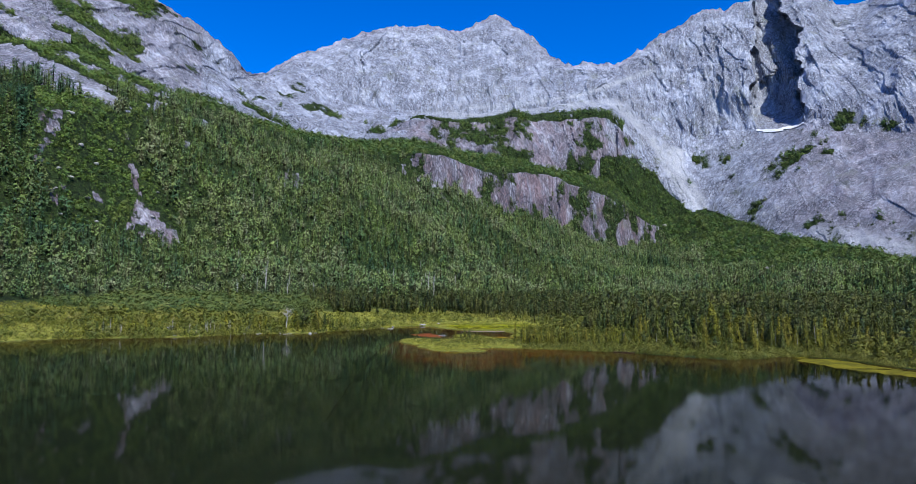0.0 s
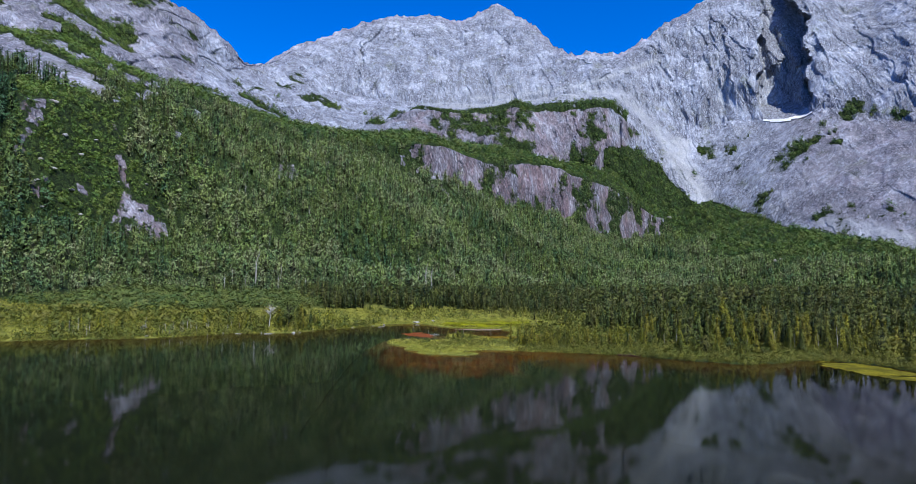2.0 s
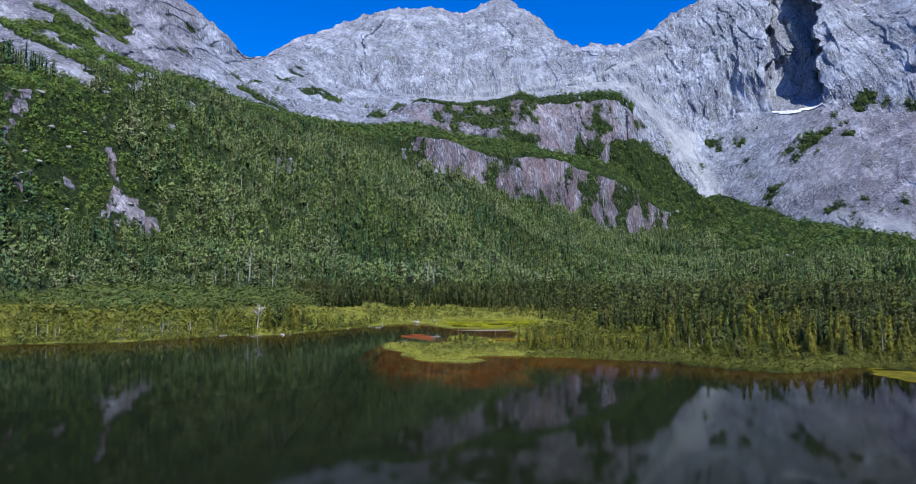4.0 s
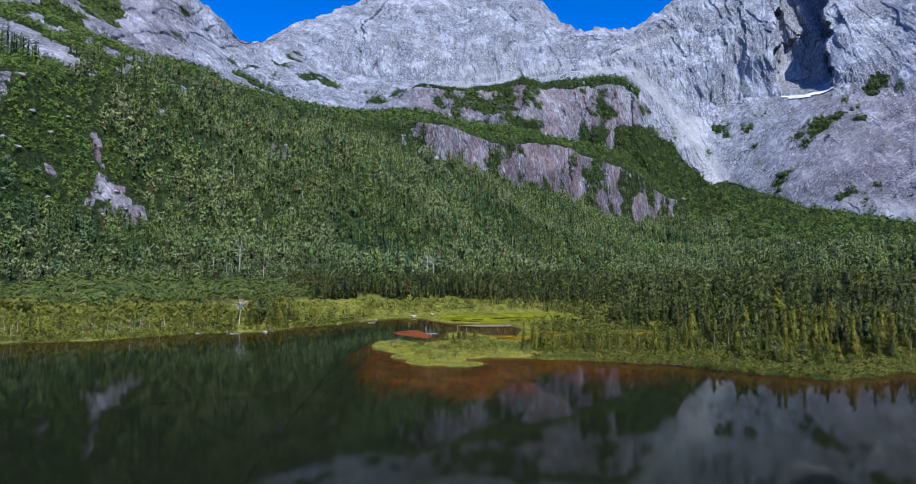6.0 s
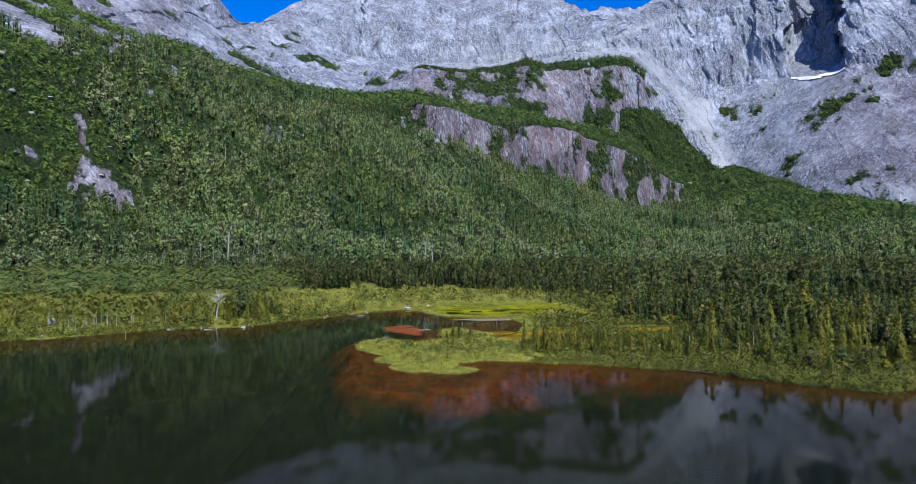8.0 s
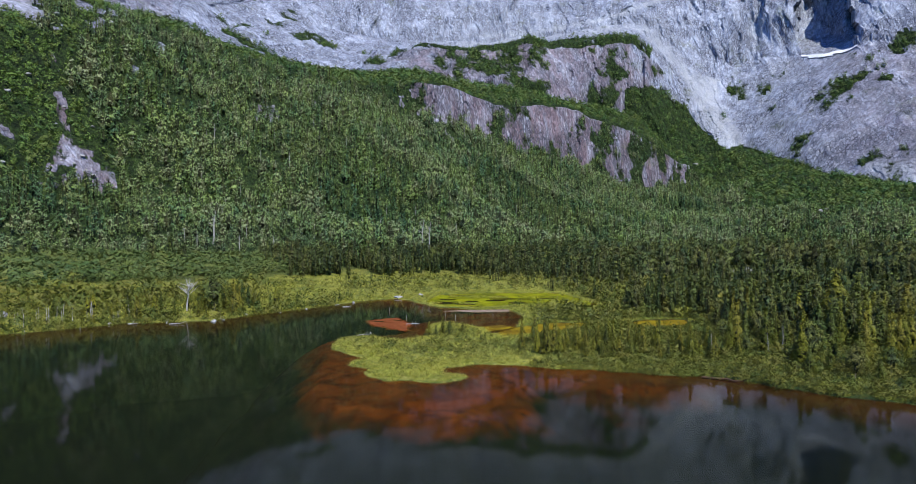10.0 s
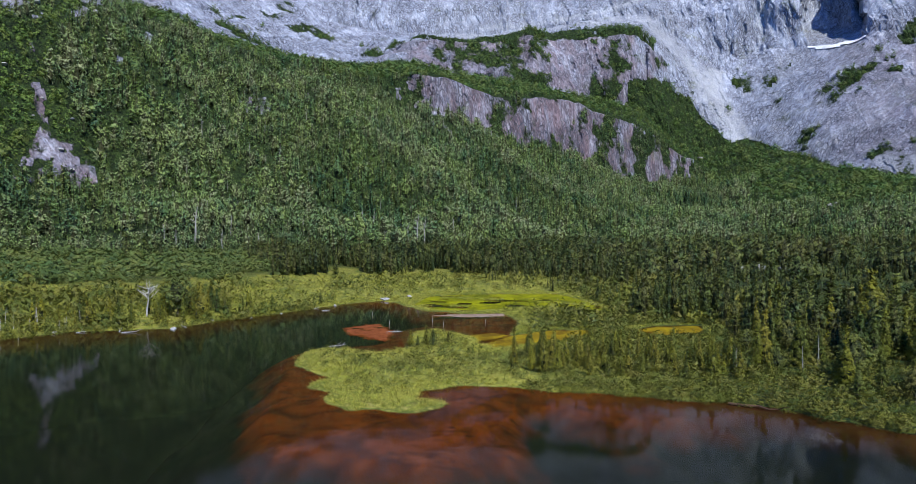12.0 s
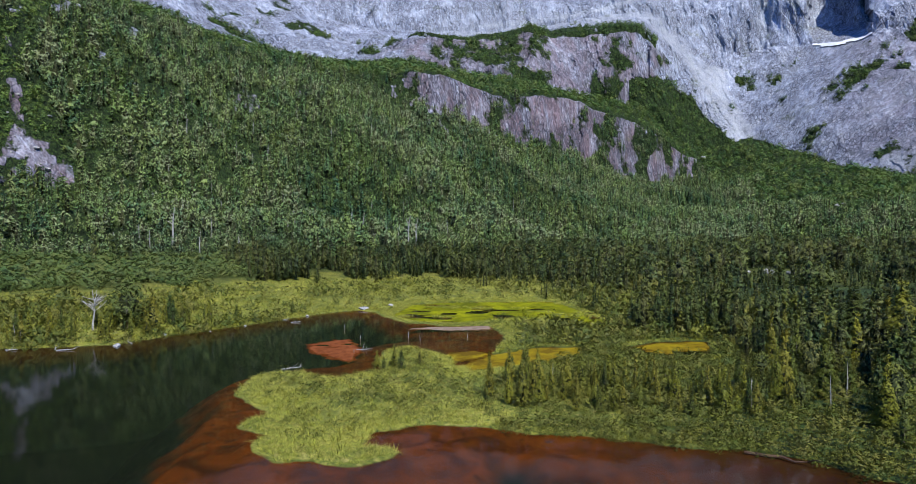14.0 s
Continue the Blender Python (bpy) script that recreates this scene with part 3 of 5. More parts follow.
    pocket = np.exp(-((A - 14.6) / 0.9) ** 2) * np.exp(-((S - 6.1) / 0.1) ** 2)
    push = push * (1 - 0.55 * cleft) - 22 * pocket
    push = push * np.where(S > 7.0, 0, 1)
    X, Y = X - sn * push, Y - cs * push
    back = 1 + deep / R
    X, Y, Z = EYE[0] + (X - EYE[0]) * back, EYE[1] + (Y - EYE[1]) * back, EYE_Z + (Z - EYE_Z) * back
    Z = Z + rockiness * smooth(S, 7.01, 6.6) * joint * 0.4 + smooth(S, 6.9, 7.0) * (S < 7.01) * (joint * 3.5 + fbm(X / 9, Y / 9, 0, 3, 61) * 2.5)
    # what grows or lies where
    n1 = fbm(X / 45, Y / 45, Z / 45, 4, 70)
    n2 = fbm(X / 14, Y / 14, Z / 14, 3, 80)
    veg = smooth(S, 4.1, 3.95)
    tongue = fbm(U / 16, V / 70, 0, 3, 73)
    veg = np.where(cliff > 0.5, 0.25 + 0.42 * n2 + 0.36 * tongue + 0.25 * smooth(S, 2.25, 1.95) + 0.15 * smooth(A, -3, 3), veg)
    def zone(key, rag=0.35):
        """Degrees inside a patch placed from the camera's view, with a ragged edge."""
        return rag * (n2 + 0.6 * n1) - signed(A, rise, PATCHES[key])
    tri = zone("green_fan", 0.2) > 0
    band = (S > 3.95) & (S <= 5.0) & ~tri
    veg = np.where(band & (A > -24) & (A < 12.5), 0.30 + 0.45 * n1 + 0.35 * n2, veg)
    veg = np.where((S > 4.9) & (S < 5.15) & (A > -13) & (A < 6.5), 0.8 + 0.4 * n2, veg)
    veg = np.where((S > 3.9) & (S < 6.9) & (A <= -24), 0.14 + 0.5 * n1 + 0.2 * n2 - 0.12 * (S - 4.6), veg)
    veg = np.where((S > 2.55) & (S < 5.4) & (A <= -34.5), 0.43 + 0.8 * n1 + 0.25 * n2 - 0.12 * (S - 3.5), veg)
    veg = np.where((S > 4.6) & (S < 6.4) & (A > -27) & (A < -17), 0.14 + 0.62 * n1 + 0.3 * n2, veg)
    veg = np.where((S > 4.05) & (S < 5.9) & (A > 12) & (A < 36), 0.08 + 0.36 * n1 + 0.2 * n2, veg)
    for key in ("ledge_high", "ledge_middle", "ledge_low"):
        veg = np.where(zone(key, 0.3) > 0, 0.42 + 0.5 * n2, veg)
    veg = np.where(np.hypot((A - 15.4) / 1.1, (rise - 11.5) / 0.5) < 1 + 0.6 * n2, 0.38 + 0.4 * n2, veg)
    veg = np.where((np.hypot((A - 13.6) / 1.0, (S - 5.35) / 0.2) < 1 + 0.6 * n2), 0.45 + 0.4 * n2, veg)
    veg = np.where(tri, 1.0, veg)
    # scrub, bare slabs and gullies on the near slope
    slope = (S > 0.2) & (A < -33)
    veg = np.where(slope & (rise > 15.2) & (S < 6.9), 0.30 + 0.5 * n1 + 0.3 * n2, veg)
    veg = np.where(slope & (rise <= 15.2), 1.0, veg)
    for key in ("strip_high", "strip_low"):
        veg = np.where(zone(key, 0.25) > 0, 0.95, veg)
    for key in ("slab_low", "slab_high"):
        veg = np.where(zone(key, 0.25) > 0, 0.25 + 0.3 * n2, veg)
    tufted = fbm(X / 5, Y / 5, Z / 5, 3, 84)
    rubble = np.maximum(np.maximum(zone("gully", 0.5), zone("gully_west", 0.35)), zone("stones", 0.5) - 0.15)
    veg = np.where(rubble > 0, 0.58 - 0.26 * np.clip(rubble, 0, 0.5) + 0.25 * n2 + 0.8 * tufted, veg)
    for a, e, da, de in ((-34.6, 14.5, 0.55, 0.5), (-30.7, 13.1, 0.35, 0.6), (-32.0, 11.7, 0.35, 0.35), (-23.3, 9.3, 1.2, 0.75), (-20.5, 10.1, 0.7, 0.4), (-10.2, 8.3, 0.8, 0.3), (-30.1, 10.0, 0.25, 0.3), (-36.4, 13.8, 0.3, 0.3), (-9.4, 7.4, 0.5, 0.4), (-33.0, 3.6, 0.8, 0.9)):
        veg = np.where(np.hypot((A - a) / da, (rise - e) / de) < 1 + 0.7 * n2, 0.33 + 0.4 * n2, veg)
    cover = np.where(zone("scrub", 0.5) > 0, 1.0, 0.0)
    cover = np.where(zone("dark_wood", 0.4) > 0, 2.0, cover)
    scree = np.zeros_like(veg)
    scree = np.maximum(scree, np.exp(-((A - (12.9 - (S - 4.0) * 2.4)) / 1.0) ** 2) * smooth(S, 3.9, 4.05) * smooth(S, 6.2, 5.4) * (A > 7))
    scree = np.maximum(scree, np.exp(-((S - 5.7) / 0.35) ** 2) * smooth(A, -14, -8) * smooth(A, 11, 7) * 0.9)
    scree = np.maximum(scree, np.where(rubble > 0, 0.02, 0))
    band_e = np.interp(A, (-8.5, -3.2, 1.7, 5.4, 9.0), (16.2, 16.4, 16.8, 17.7, 18.6))
    scree = np.maximum(scree, np.exp(-((rise - band_e) / 0.22) ** 2) * smooth(A, -9, -7) * smooth(A, 9.6, 8.8))
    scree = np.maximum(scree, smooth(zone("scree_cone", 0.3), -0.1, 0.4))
    scree = np.maximum(scree, 0.9 * np.exp(-((S - 4.2) / 0.15) ** 2) * smooth(A, 20, 21.5))
    scree = np.maximum(scree, 0.18 * slabs * smooth(fbm((U - 1.2 * V) / 40, (V + 0.5 * U) / 160, 0, 3, 49), -0.2, 0.35))
    purple = np.maximum(cliff, 0.5 * smooth(A, 16, 22) * smooth(S, 3.9, 4.3) * smooth(S, 6.1, 5.8))
    purple = np.maximum(purple, 0.8 * smooth(S, 3.95, 4.05) * smooth(S + 0.1 * rag, 5.0, 4.9) * smooth(A + 3 * rag, -15, -10) * smooth(A + 2 * rag, 8, 5))
    purple = np.where(rubble > -0.3, 1.0, np.where((A < -31) & (S > 0.5), 0.4, purple))
    purple = np.clip(purple + np.where((S < 1.95) & (S > 1.5) & (A > -26), 0.8, 0), 0, 1)
    sedge = np.where((S < 0.02) & (shore > 0), 1.0, 0.0)
    sedge = sedge * np.where(A < -19, smooth(shore, 84, 56), np.where(A < 2, smooth(shore, 95, 70) * (1 - 0.75 * smooth(X, -15, -7) * smooth(Y, 215, 222) * smooth(Y, 262, 248)), 0.9 * smooth(shore, 5, 2.5) * smooth(X, 5, -6) + 0.3 * smooth(n1, 0.1, 0.4)))
    rows, cols = R.shape
    idx = np.arange(rows * cols).reshape(rows, cols)
    nxt = np.roll(idx, -1, 1)
    faces = np.stack([idx[:-1], nxt[:-1], nxt[1:], idx[1:]], -1).reshape(-1, 4)[:, ::-1]
    verts = np.stack([X, Y, Z], -1).reshape(-1, 3)
    me = mesh_from("ground", verts, faces, [M_TERRAIN], None,
                   dict(veg=np.clip(veg, 0, 1).ravel(), scree=np.clip(scree, 0, 1).ravel(), purple=purple.ravel(), sedge=sedge.ravel()), True)
    angular = ((rockiness > 0.5)[:-1]).ravel()
    me.polygons.foreach_set("use_smooth", ~angular)
    ob = tagged(new("ground", me), "granite mountain valley with forested slopes and a rust-red lake bed", "ground", kind="structure")
    return ob, X, Y, Z, S, A, veg, shore, cover, rubble


ground, GX, GY, GZ, GS, GA, GVEG, GSHORE, GCOVER, GRUBBLE = make_terrain()


def make_water():
    n = 96
    a = np.linspace(0, 2 * math.pi, n, endpoint=False)
    v = [(EYE[0], EYE[1] + 20, 0.0)] + [(EYE[0] + 330 * math.sin(q), EYE[1] + 20 + 330 * math.cos(q), 0.0) for q in a]
    f = [(0, 1 + (i + 1) % n, 1 + i) for i in range(n)]
    return tagged(new("water", mesh_from("water", v, f, [M_WATER])), "still dark lake water mirroring the mountains", "lake", kind="structure")


make_water()


# ---- plants ----
def spray_set(rng, n, envelope, leaf, droop, core, core_sides=6, levels=5, trunk=None, full=True):
    """Leaf sprays on an envelope round a stem of height 1, over a core coloured dark as inner shade, and a trunk:
    verts, triangles, material index (0 leaf, 1 bark).
    """
    V, F, Mi = [], [], []
    clumps = n // 6 if n >= 90 else n
    own = rng.integers(0, clumps, n) if clumps < n else np.arange(n)
    h = np.clip((1 - rng.random(clumps) ** envelope.skew)[own] + rng.normal(0, 0.022, n), 0.0, 0.995)
    ang = (rng.random(clumps) * 2 * math.pi)[own] + rng.normal(0, 0.3, n)
    out = envelope(h, ang) * ((0.62 + 0.5 * rng.random(clumps))[own] + 0.14 * rng.random(n))
    hh = h + (rng.random(n) - 0.5) * 0.02
    lo, hi = envelope.span
    zc = lo + hh * (hi - lo)
    for i in range(n):
        d = np.array([math.cos(ang[i]), math.sin(ang[i]), 0.0])
        t = np.array([-d[1], d[0], 0.0])
        size = leaf * (0.55 + 0.85 * rng.random())
        tip = d * out[i] + np.array([0, 0, zc[i]])
        hang = droop if droop < 0 else (1.6 * rng.random() - 0.8 + droop)
        dirn = d * (0.35 + 0.6 * rng.random()) + np.array([0, 0, hang * 1.5]) + t * (rng.random() - 0.5) * 1.7
        dirn /= np.linalg.norm(dirn)
        side = np.cross(dirn, d + np.array([0, 0, 0.35])) + 0.9 * (rng.random(3) - 0.5)
        side /= np.linalg.norm(side)
        base = tip - dirn * size
        b = len(V)
        if full:
            V += [base, tip - dirn * size * 0.45 + side * size * 0.24, tip, tip - dirn * size * 0.4 - side * size * 0.24]
            F += [(b, b + 1, b + 2), (b, b + 2, b + 3)]
            Mi += [0, 0]
        else:
            V += [base + side * size * 0.3, base - side * size * 0.3, tip]
            F.append((b, b + 1, b + 2))
            Mi.append(0)
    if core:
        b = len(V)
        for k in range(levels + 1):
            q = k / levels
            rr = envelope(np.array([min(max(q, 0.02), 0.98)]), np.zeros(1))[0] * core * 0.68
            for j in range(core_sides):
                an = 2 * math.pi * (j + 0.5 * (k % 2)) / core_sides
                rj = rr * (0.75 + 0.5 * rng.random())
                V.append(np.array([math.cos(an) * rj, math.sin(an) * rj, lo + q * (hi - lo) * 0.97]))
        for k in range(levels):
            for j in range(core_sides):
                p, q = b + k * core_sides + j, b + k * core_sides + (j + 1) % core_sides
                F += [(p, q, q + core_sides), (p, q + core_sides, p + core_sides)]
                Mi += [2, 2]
    if trunk:
        r0, sides, top = trunk
        b = len(V)
        for z, r in ((-0.03, r0 * 1.25), (0.25 * top, r0 * 0.85), (top, r0 * 0.25)):
            for j in range(sides):
                an = 2 * math.pi * j / sides
                V.append(np.array([math.cos(an) * r, math.sin(an) * r, z]))
        for k in range(2):
            for j in range(sides):
                p, q = b + k * sides + j, b + k * sides + (j + 1) % sides
                F += [(p, q, q + sides), (p, q + sides, p + sides)]
                Mi += [1, 1]
    V, F, Mi = np.array(V), np.array(F), np.array(Mi)
    N = np.stack([V[:, 0], V[:, 1], (V[:, 2] - (lo + (hi - lo) * envelope.middle)) * envelope.lift], -1)
    N += rng.normal(0, 0.38 if n >= 90 else 0.16, N.shape) * np.linalg.norm(N, axis=1).mean()
    N[:, 2] += 0.35 * np.linalg.norm(N, axis=1)
    N /= np.linalg.norm(N, axis=1)[:, None] + 1e-9
    g = np.cross(V[F[:, 1]] - V[F[:, 0]], V[F[:, 2]] - V[F[:, 0]])
    back = (g * N[F].sum(1)).sum(1) < 0
    F[back] = F[back][:, ::-1]
    return V, F, Mi, N


class Spire:
    """The outline of a conifer: narrow, tapering, ragged."""
    middle, lift, skew = 0.5, 0.12, 0.66

    def __init__(self, width, lo=0.1, power=0.75, ragged=0.25, phase=0.0):
        self.width, self.span, self.power, self.ragged, self.phase = width, (lo, 1.0), power, ragged, phase

    def __call__(self, h, ang):
        r = self.width * (1 - h) ** self.power * np.minimum(1, 0.55 + h * 3.0)
        return r * (1 + 0.5 * self.ragged * np.sin(ang * 2 + h * 5 + self.phase)) + 0.006


class Dome:
    """The outline of a round, lobed crown."""
    middle, lift, skew = 0.35, 0.8, 0.9

    def __init__(self, width, lo=0.25, ragged=0.3, phase=0.0):
        self.width, self.span, self.ragged, self.phase = width, (lo, 1.0), ragged, phase

    def __call__(self, h, ang):
        r = self.width * np.sqrt(np.maximum(0.02, 1 - (2 * h - 0.85) ** 2 / 1.35))
        return r * (1 + self.ragged * np.sin(ang * 3 + self.phase) * np.cos(h * 9 + self.phase))


def scatter_mesh(name, protos, where, mats, label, category, kind="stuff"):
    """One object from many copies: where has x, y, z, size, width factor, turn, tint and proto number."""
    V, F, Mi, T, Nn = [], [], [], [], []
    base = 0
    for k, (pv, pf, pm, pn) in enumerate(protos):
        w = where[where[:, 7].astype(int) == k]
        if not len(w):
            continue
        c, s = np.cos(w[:, 5])[:, None], np.sin(w[:, 5])[:, None]
        h, wd = w[:, 3][:, None], (w[:, 3] * w[:, 4])[:, None]
        x = (pv[:, 0] * c - pv[:, 1] * s) * wd + w[:, 0][:, None]
        y = (pv[:, 0] * s + pv[:, 1] * c) * wd + w[:, 1][:, None]
        z = pv[:, 2][None] * h + w[:, 2][:, None]
        V.append(np.stack([x, y, z], -1).reshape(-1, 3))
        F.append((pf[None] + (np.arange(len(w)) * len(pv))[:, None, None]).reshape(-1, 3) + base)
        Mi.append(np.tile(pm, len(w)))
        T.append(np.repeat(w[:, 6], len(pv)))
        Nn.append(np.stack([pn[:, 0] * c - pn[:, 1] * s, pn[:, 0] * s + pn[:, 1] * c, np.broadcast_to(pn[:, 2], x.shape)], -1).reshape(-1, 3))
        base += len(w) * len(pv)
    if not V:
        return None
    me = mesh_from(name, np.concatenate(V), np.concatenate(F), mats, np.concatenate(Mi), dict(tint=np.concatenate(T)), False, np.concatenate(Nn))
    return tagged(new(name, me), label, category, kind=kind)


rng = np.random.default_rng(4)
FAR_CONIFER = [spray_set(rng, 60, Spire(0.19 + 0.03 * k, 0.02, 0.8, 0.4, k), 0.145, -0.3, 0.42, 4, 2, None, False) for k in range(5)]
FAR_BEECH = [spray_set(rng, 64, Dome(0.24 + 0.03 * k, 0.12, 0.5, k), 0.155, 0.15, 0.4, 4, 2, None, False) for k in range(4)]
MID_CONIFER = [spray_set(rng, 70, Spire(0.15 + 0.02 * k, 0.03, 0.75, 0.3, k * 2), 0.14, -0.3, 0.66, 4, 2, None, False) for k in range(6)]
MID_BEECH = [spray_set(rng, 76, Dome(0.28 + 0.03 * k, 0.12, 0.4, k * 2), 0.18, 0.15, 0.5, 4, 2, None, False) for k in range(4)]
BUSH = [spray_set(rng, 28, Dome(0.55 + 0.06 * k, 0.0, 0.4, k), 0.46, 0.3, 0, 4, 1, None, False) for k in range(4)]
NEAR_BUSH = [spray_set(rng, 46, Dome(0.55 + 0.06 * k, 0.0, 0.45, k * 3), 0.30, 0.4, 0, 4, 1, None, False) for k in range(5)]
WOOD_CONIFER = [spray_set(rng, 260, Spire(0.16 + 0.02 * k, 0.03, 0.95, 0.35, k * 2.3), 0.088, -0.3, 0.66, 5, 3, None, False) for k in range(6)]
FRONT_CONIFER = [spray_set(rng, 150, Spire(0.14 + 0.015 * k, 0.03, 0.9, 0.35, k * 1.3), 0.095, -0.3, 0.66, 4, 3, None, False) for k in range(6)]
SHORE_BUSH = [spray_set(rng, 88, Dome(0.55 + 0.06 * k, 0.0, 0.5, k * 3), 0.19, 0.45, 0, 4, 1, None, False) for k in range(5)]

# cells of the sheet, by area
CX = (GX[:-1, :-1] + GX[1:, 1:]) / 2
CY = (GY[:-1, :-1] + GY[1:, 1:]) / 2
DU = np.stack([GX[:-1, 1:] - GX[:-1, :-1], GY[:-1, 1:] - GY[:-1, :-1], GZ[:-1, 1:] - GZ[:-1, :-1]], -1)
DV = np.stack([GX[1:, :-1] - GX[:-1, :-1], GY[1:, :-1] - GY[:-1, :-1], GZ[1:, :-1] - GZ[:-1, :-1]], -1)
CELL = np.abs(DU[..., 0] * DV[..., 1] - DU[..., 1] * DV[..., 0])
AREA = np.linalg.norm(np.cross(DU, DV), axis=-1)
CS, CA, CVEG, CSHORE = GS[:-1, :-1], GA[:-1, :-1], GVEG[:-1, :-1], GSHORE[:-1, :-1]
CCOVER, CRUBBLE = GCOVER[:-1, :-1], GRUBBLE[:-1, :-1]
SEEN = (CA > -53.5) & (CA < 37.5)


def pick(weight, count, rng):
    """Places on the sheet, spread by the weight of its cells: x, y, z, segment, bearing, shore distance."""
    w = np.where(SEEN, weight, 0).ravel()
    i = rng.choice(len(w), size=count, p=w / w.sum())
    u, v = rng.random((2, count))
    rows, cols = np.unravel_index(i, CS.shape)

    def at(g):
        return (g[rows, cols] * (1 - u) + g[rows, cols + 1] * u) * (1 - v) + (g[rows + 1, cols] * (1 - u) + g[rows + 1, cols + 1] * u) * v
    return at(GX), at(GY), at(GZ), CS[rows, cols], CA[rows, cols], CSHORE[rows, cols]


def rows_of(p, size, width, tint, kinds, rng):
    n = len(p[0])
    return np.stack([p[0], p[1], p[2] - 0.1, size, width, rng.random(n) * 6.28, np.clip(tint, 0, 1), rng.integers(0, kinds, n)], -1)


def plant_slopes():
    r = np.random.default_rng(11)
    ok = (CVEG > 0.5)
    rag = fbm(CX / 45, CY / 45, 0, 3, 92)
    scrub = ((CS > 2.98) & (CS < 4.9)) | ((CA > 12 - 4 * (CS - 1.6) + 3 * rag) & (CS > 1.15 + 0.3 * rag)) | (CCOVER == 1) | ((CA < -35) & (CS > 2.6))
    scrub = scrub & (CS < 6.9)
    tree = ok & (CS > 0) & (CS < 3.05) & ~scrub & (CRUBBLE < 0)
    # tall mixed forest of the near slope
    p = pick(np.where(tree & (CS >= 0), CELL * 1.0 + AREA * 0.35, 0), 12800, r)
    k = len(p[0])
    mixn = fbm(p[0] / 55, p[1] / 55, 0, 3, 93) + r.normal(0, 0.35, k) - 0.25 * (p[4] < -26) * (p[3] < 0.5)
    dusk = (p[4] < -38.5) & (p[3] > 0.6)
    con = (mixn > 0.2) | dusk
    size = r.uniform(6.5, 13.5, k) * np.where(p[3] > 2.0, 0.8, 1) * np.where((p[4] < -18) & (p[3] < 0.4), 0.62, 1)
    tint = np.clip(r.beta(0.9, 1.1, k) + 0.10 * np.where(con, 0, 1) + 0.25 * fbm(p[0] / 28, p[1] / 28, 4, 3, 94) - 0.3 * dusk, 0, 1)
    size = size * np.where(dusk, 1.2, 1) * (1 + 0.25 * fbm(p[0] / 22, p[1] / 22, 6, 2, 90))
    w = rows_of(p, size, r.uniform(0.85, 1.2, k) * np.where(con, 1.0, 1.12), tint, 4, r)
    scatter_mesh("slope_conifers", FAR_CONIFER, w[con], [M_CONIFER, M_BARK, M_CROWN_SHADE], "dense dark-green conifer forest on the mountain slope", "forest")
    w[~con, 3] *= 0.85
    scatter_mesh("slope_beeches", FAR_BEECH, w[~con], [M_BROAD, M_BARK, M_CROWN_SHADE], "grey-green southern beech forest on the mountain slope", "forest")
    # scrub on benches, apron and gully sides
    p = pick(np.where(ok & scrub & (CRUBBLE < 0.04), (CELL + AREA * 0.4) * np.where(CA < -34, 3.0, 1), 0), 13500, r)
    k = len(p[0])
    size = r.uniform(2.4, 5.2, k) * np.where(p[4] < -33, 0.7, 1.0) * np.where(r.random(k) < 0.06, 1.6, 1)
    w = rows_of(p, size, r.uniform(0.9, 1.4, k), np.clip(r.beta(2, 2, k) + np.where(p[4] < -33, 0.3, -0.08), 0, 1), 4, r)
    scatter_mesh("slope_scrub", BUSH, w, [M_SCRUB, M_BARK, M_CROWN_SHADE], "low dark-green scrub covering benches and aprons", "scrub")
    # bushes among the rubble of the gullies
    p = pick(np.where((CRUBBLE > 0) & (CVEG > 0.3), AREA, 0), 420, r)
    k = len(p[0])
    w = rows_of(p, r.uniform(0.9, 2.8, k), r.uniform(0.9, 1.5, k), r.beta(2, 2, k), 4, r)
    scatter_mesh("gully_scrub", BUSH, w, [M_SCRUB, M_BARK, M_CROWN_SHADE], "scattered green bushes among gully rubble", "scrub")
    # loose stones in the gullies
    stones = []
    for q in range(4):
        bm = bmesh.new()
        bmesh.ops.create_icosphere(bm, subdivisions=1, radius=1)
        v = np.array([tuple(e.co) for e in bm.verts]) * (1 + r.uniform(-0.3, 0.25, (len(bm.verts), 1))) * (1, 0.8, 0.6)
        f = np.array([[e.index for e in g.verts] for g in bm.faces])
        bm.free()
        stones.append((v, f, np.zeros(len(f), int), v / np.linalg.norm(v, axis=1)[:, None]))
    p = pick(np.where((CRUBBLE > -0.25) & (CS > 0.5), AREA * np.clip(CRUBBLE + 0.4, 0, 0.8) ** 2, 0), 900, r)
    k = len(p[0])
    w = rows_of(p, r.uniform(0.35, 1.1, k) * np.where(r.random(k) < 0.08, 1.9, 1), r.uniform(0.8, 1.5, k), r.random(k), 4, r)
    scatter_mesh("gully_stones", stones, w, [M_STONE], "pale grey granite rubble lying in the slope gullies", "rubble")
    # tufts of green on the rock ledges
    p = pick(np.where((CVEG > 0.5) & (CS > 3.95) & (CS < 6.9), AREA, 0), 3600, r)
    k = len(p[0])
    w = rows_of(p, r.uniform(0.7, 2.0, k), r.uniform(0.9, 1.5, k), r.beta(2, 3, k), 4, r)
    scatter_mesh("ledge_scrub", BUSH, w, [M_SCRUB, M_BARK, M_CROWN_SHADE], "dark-green scrub on granite ledges", "scrub")


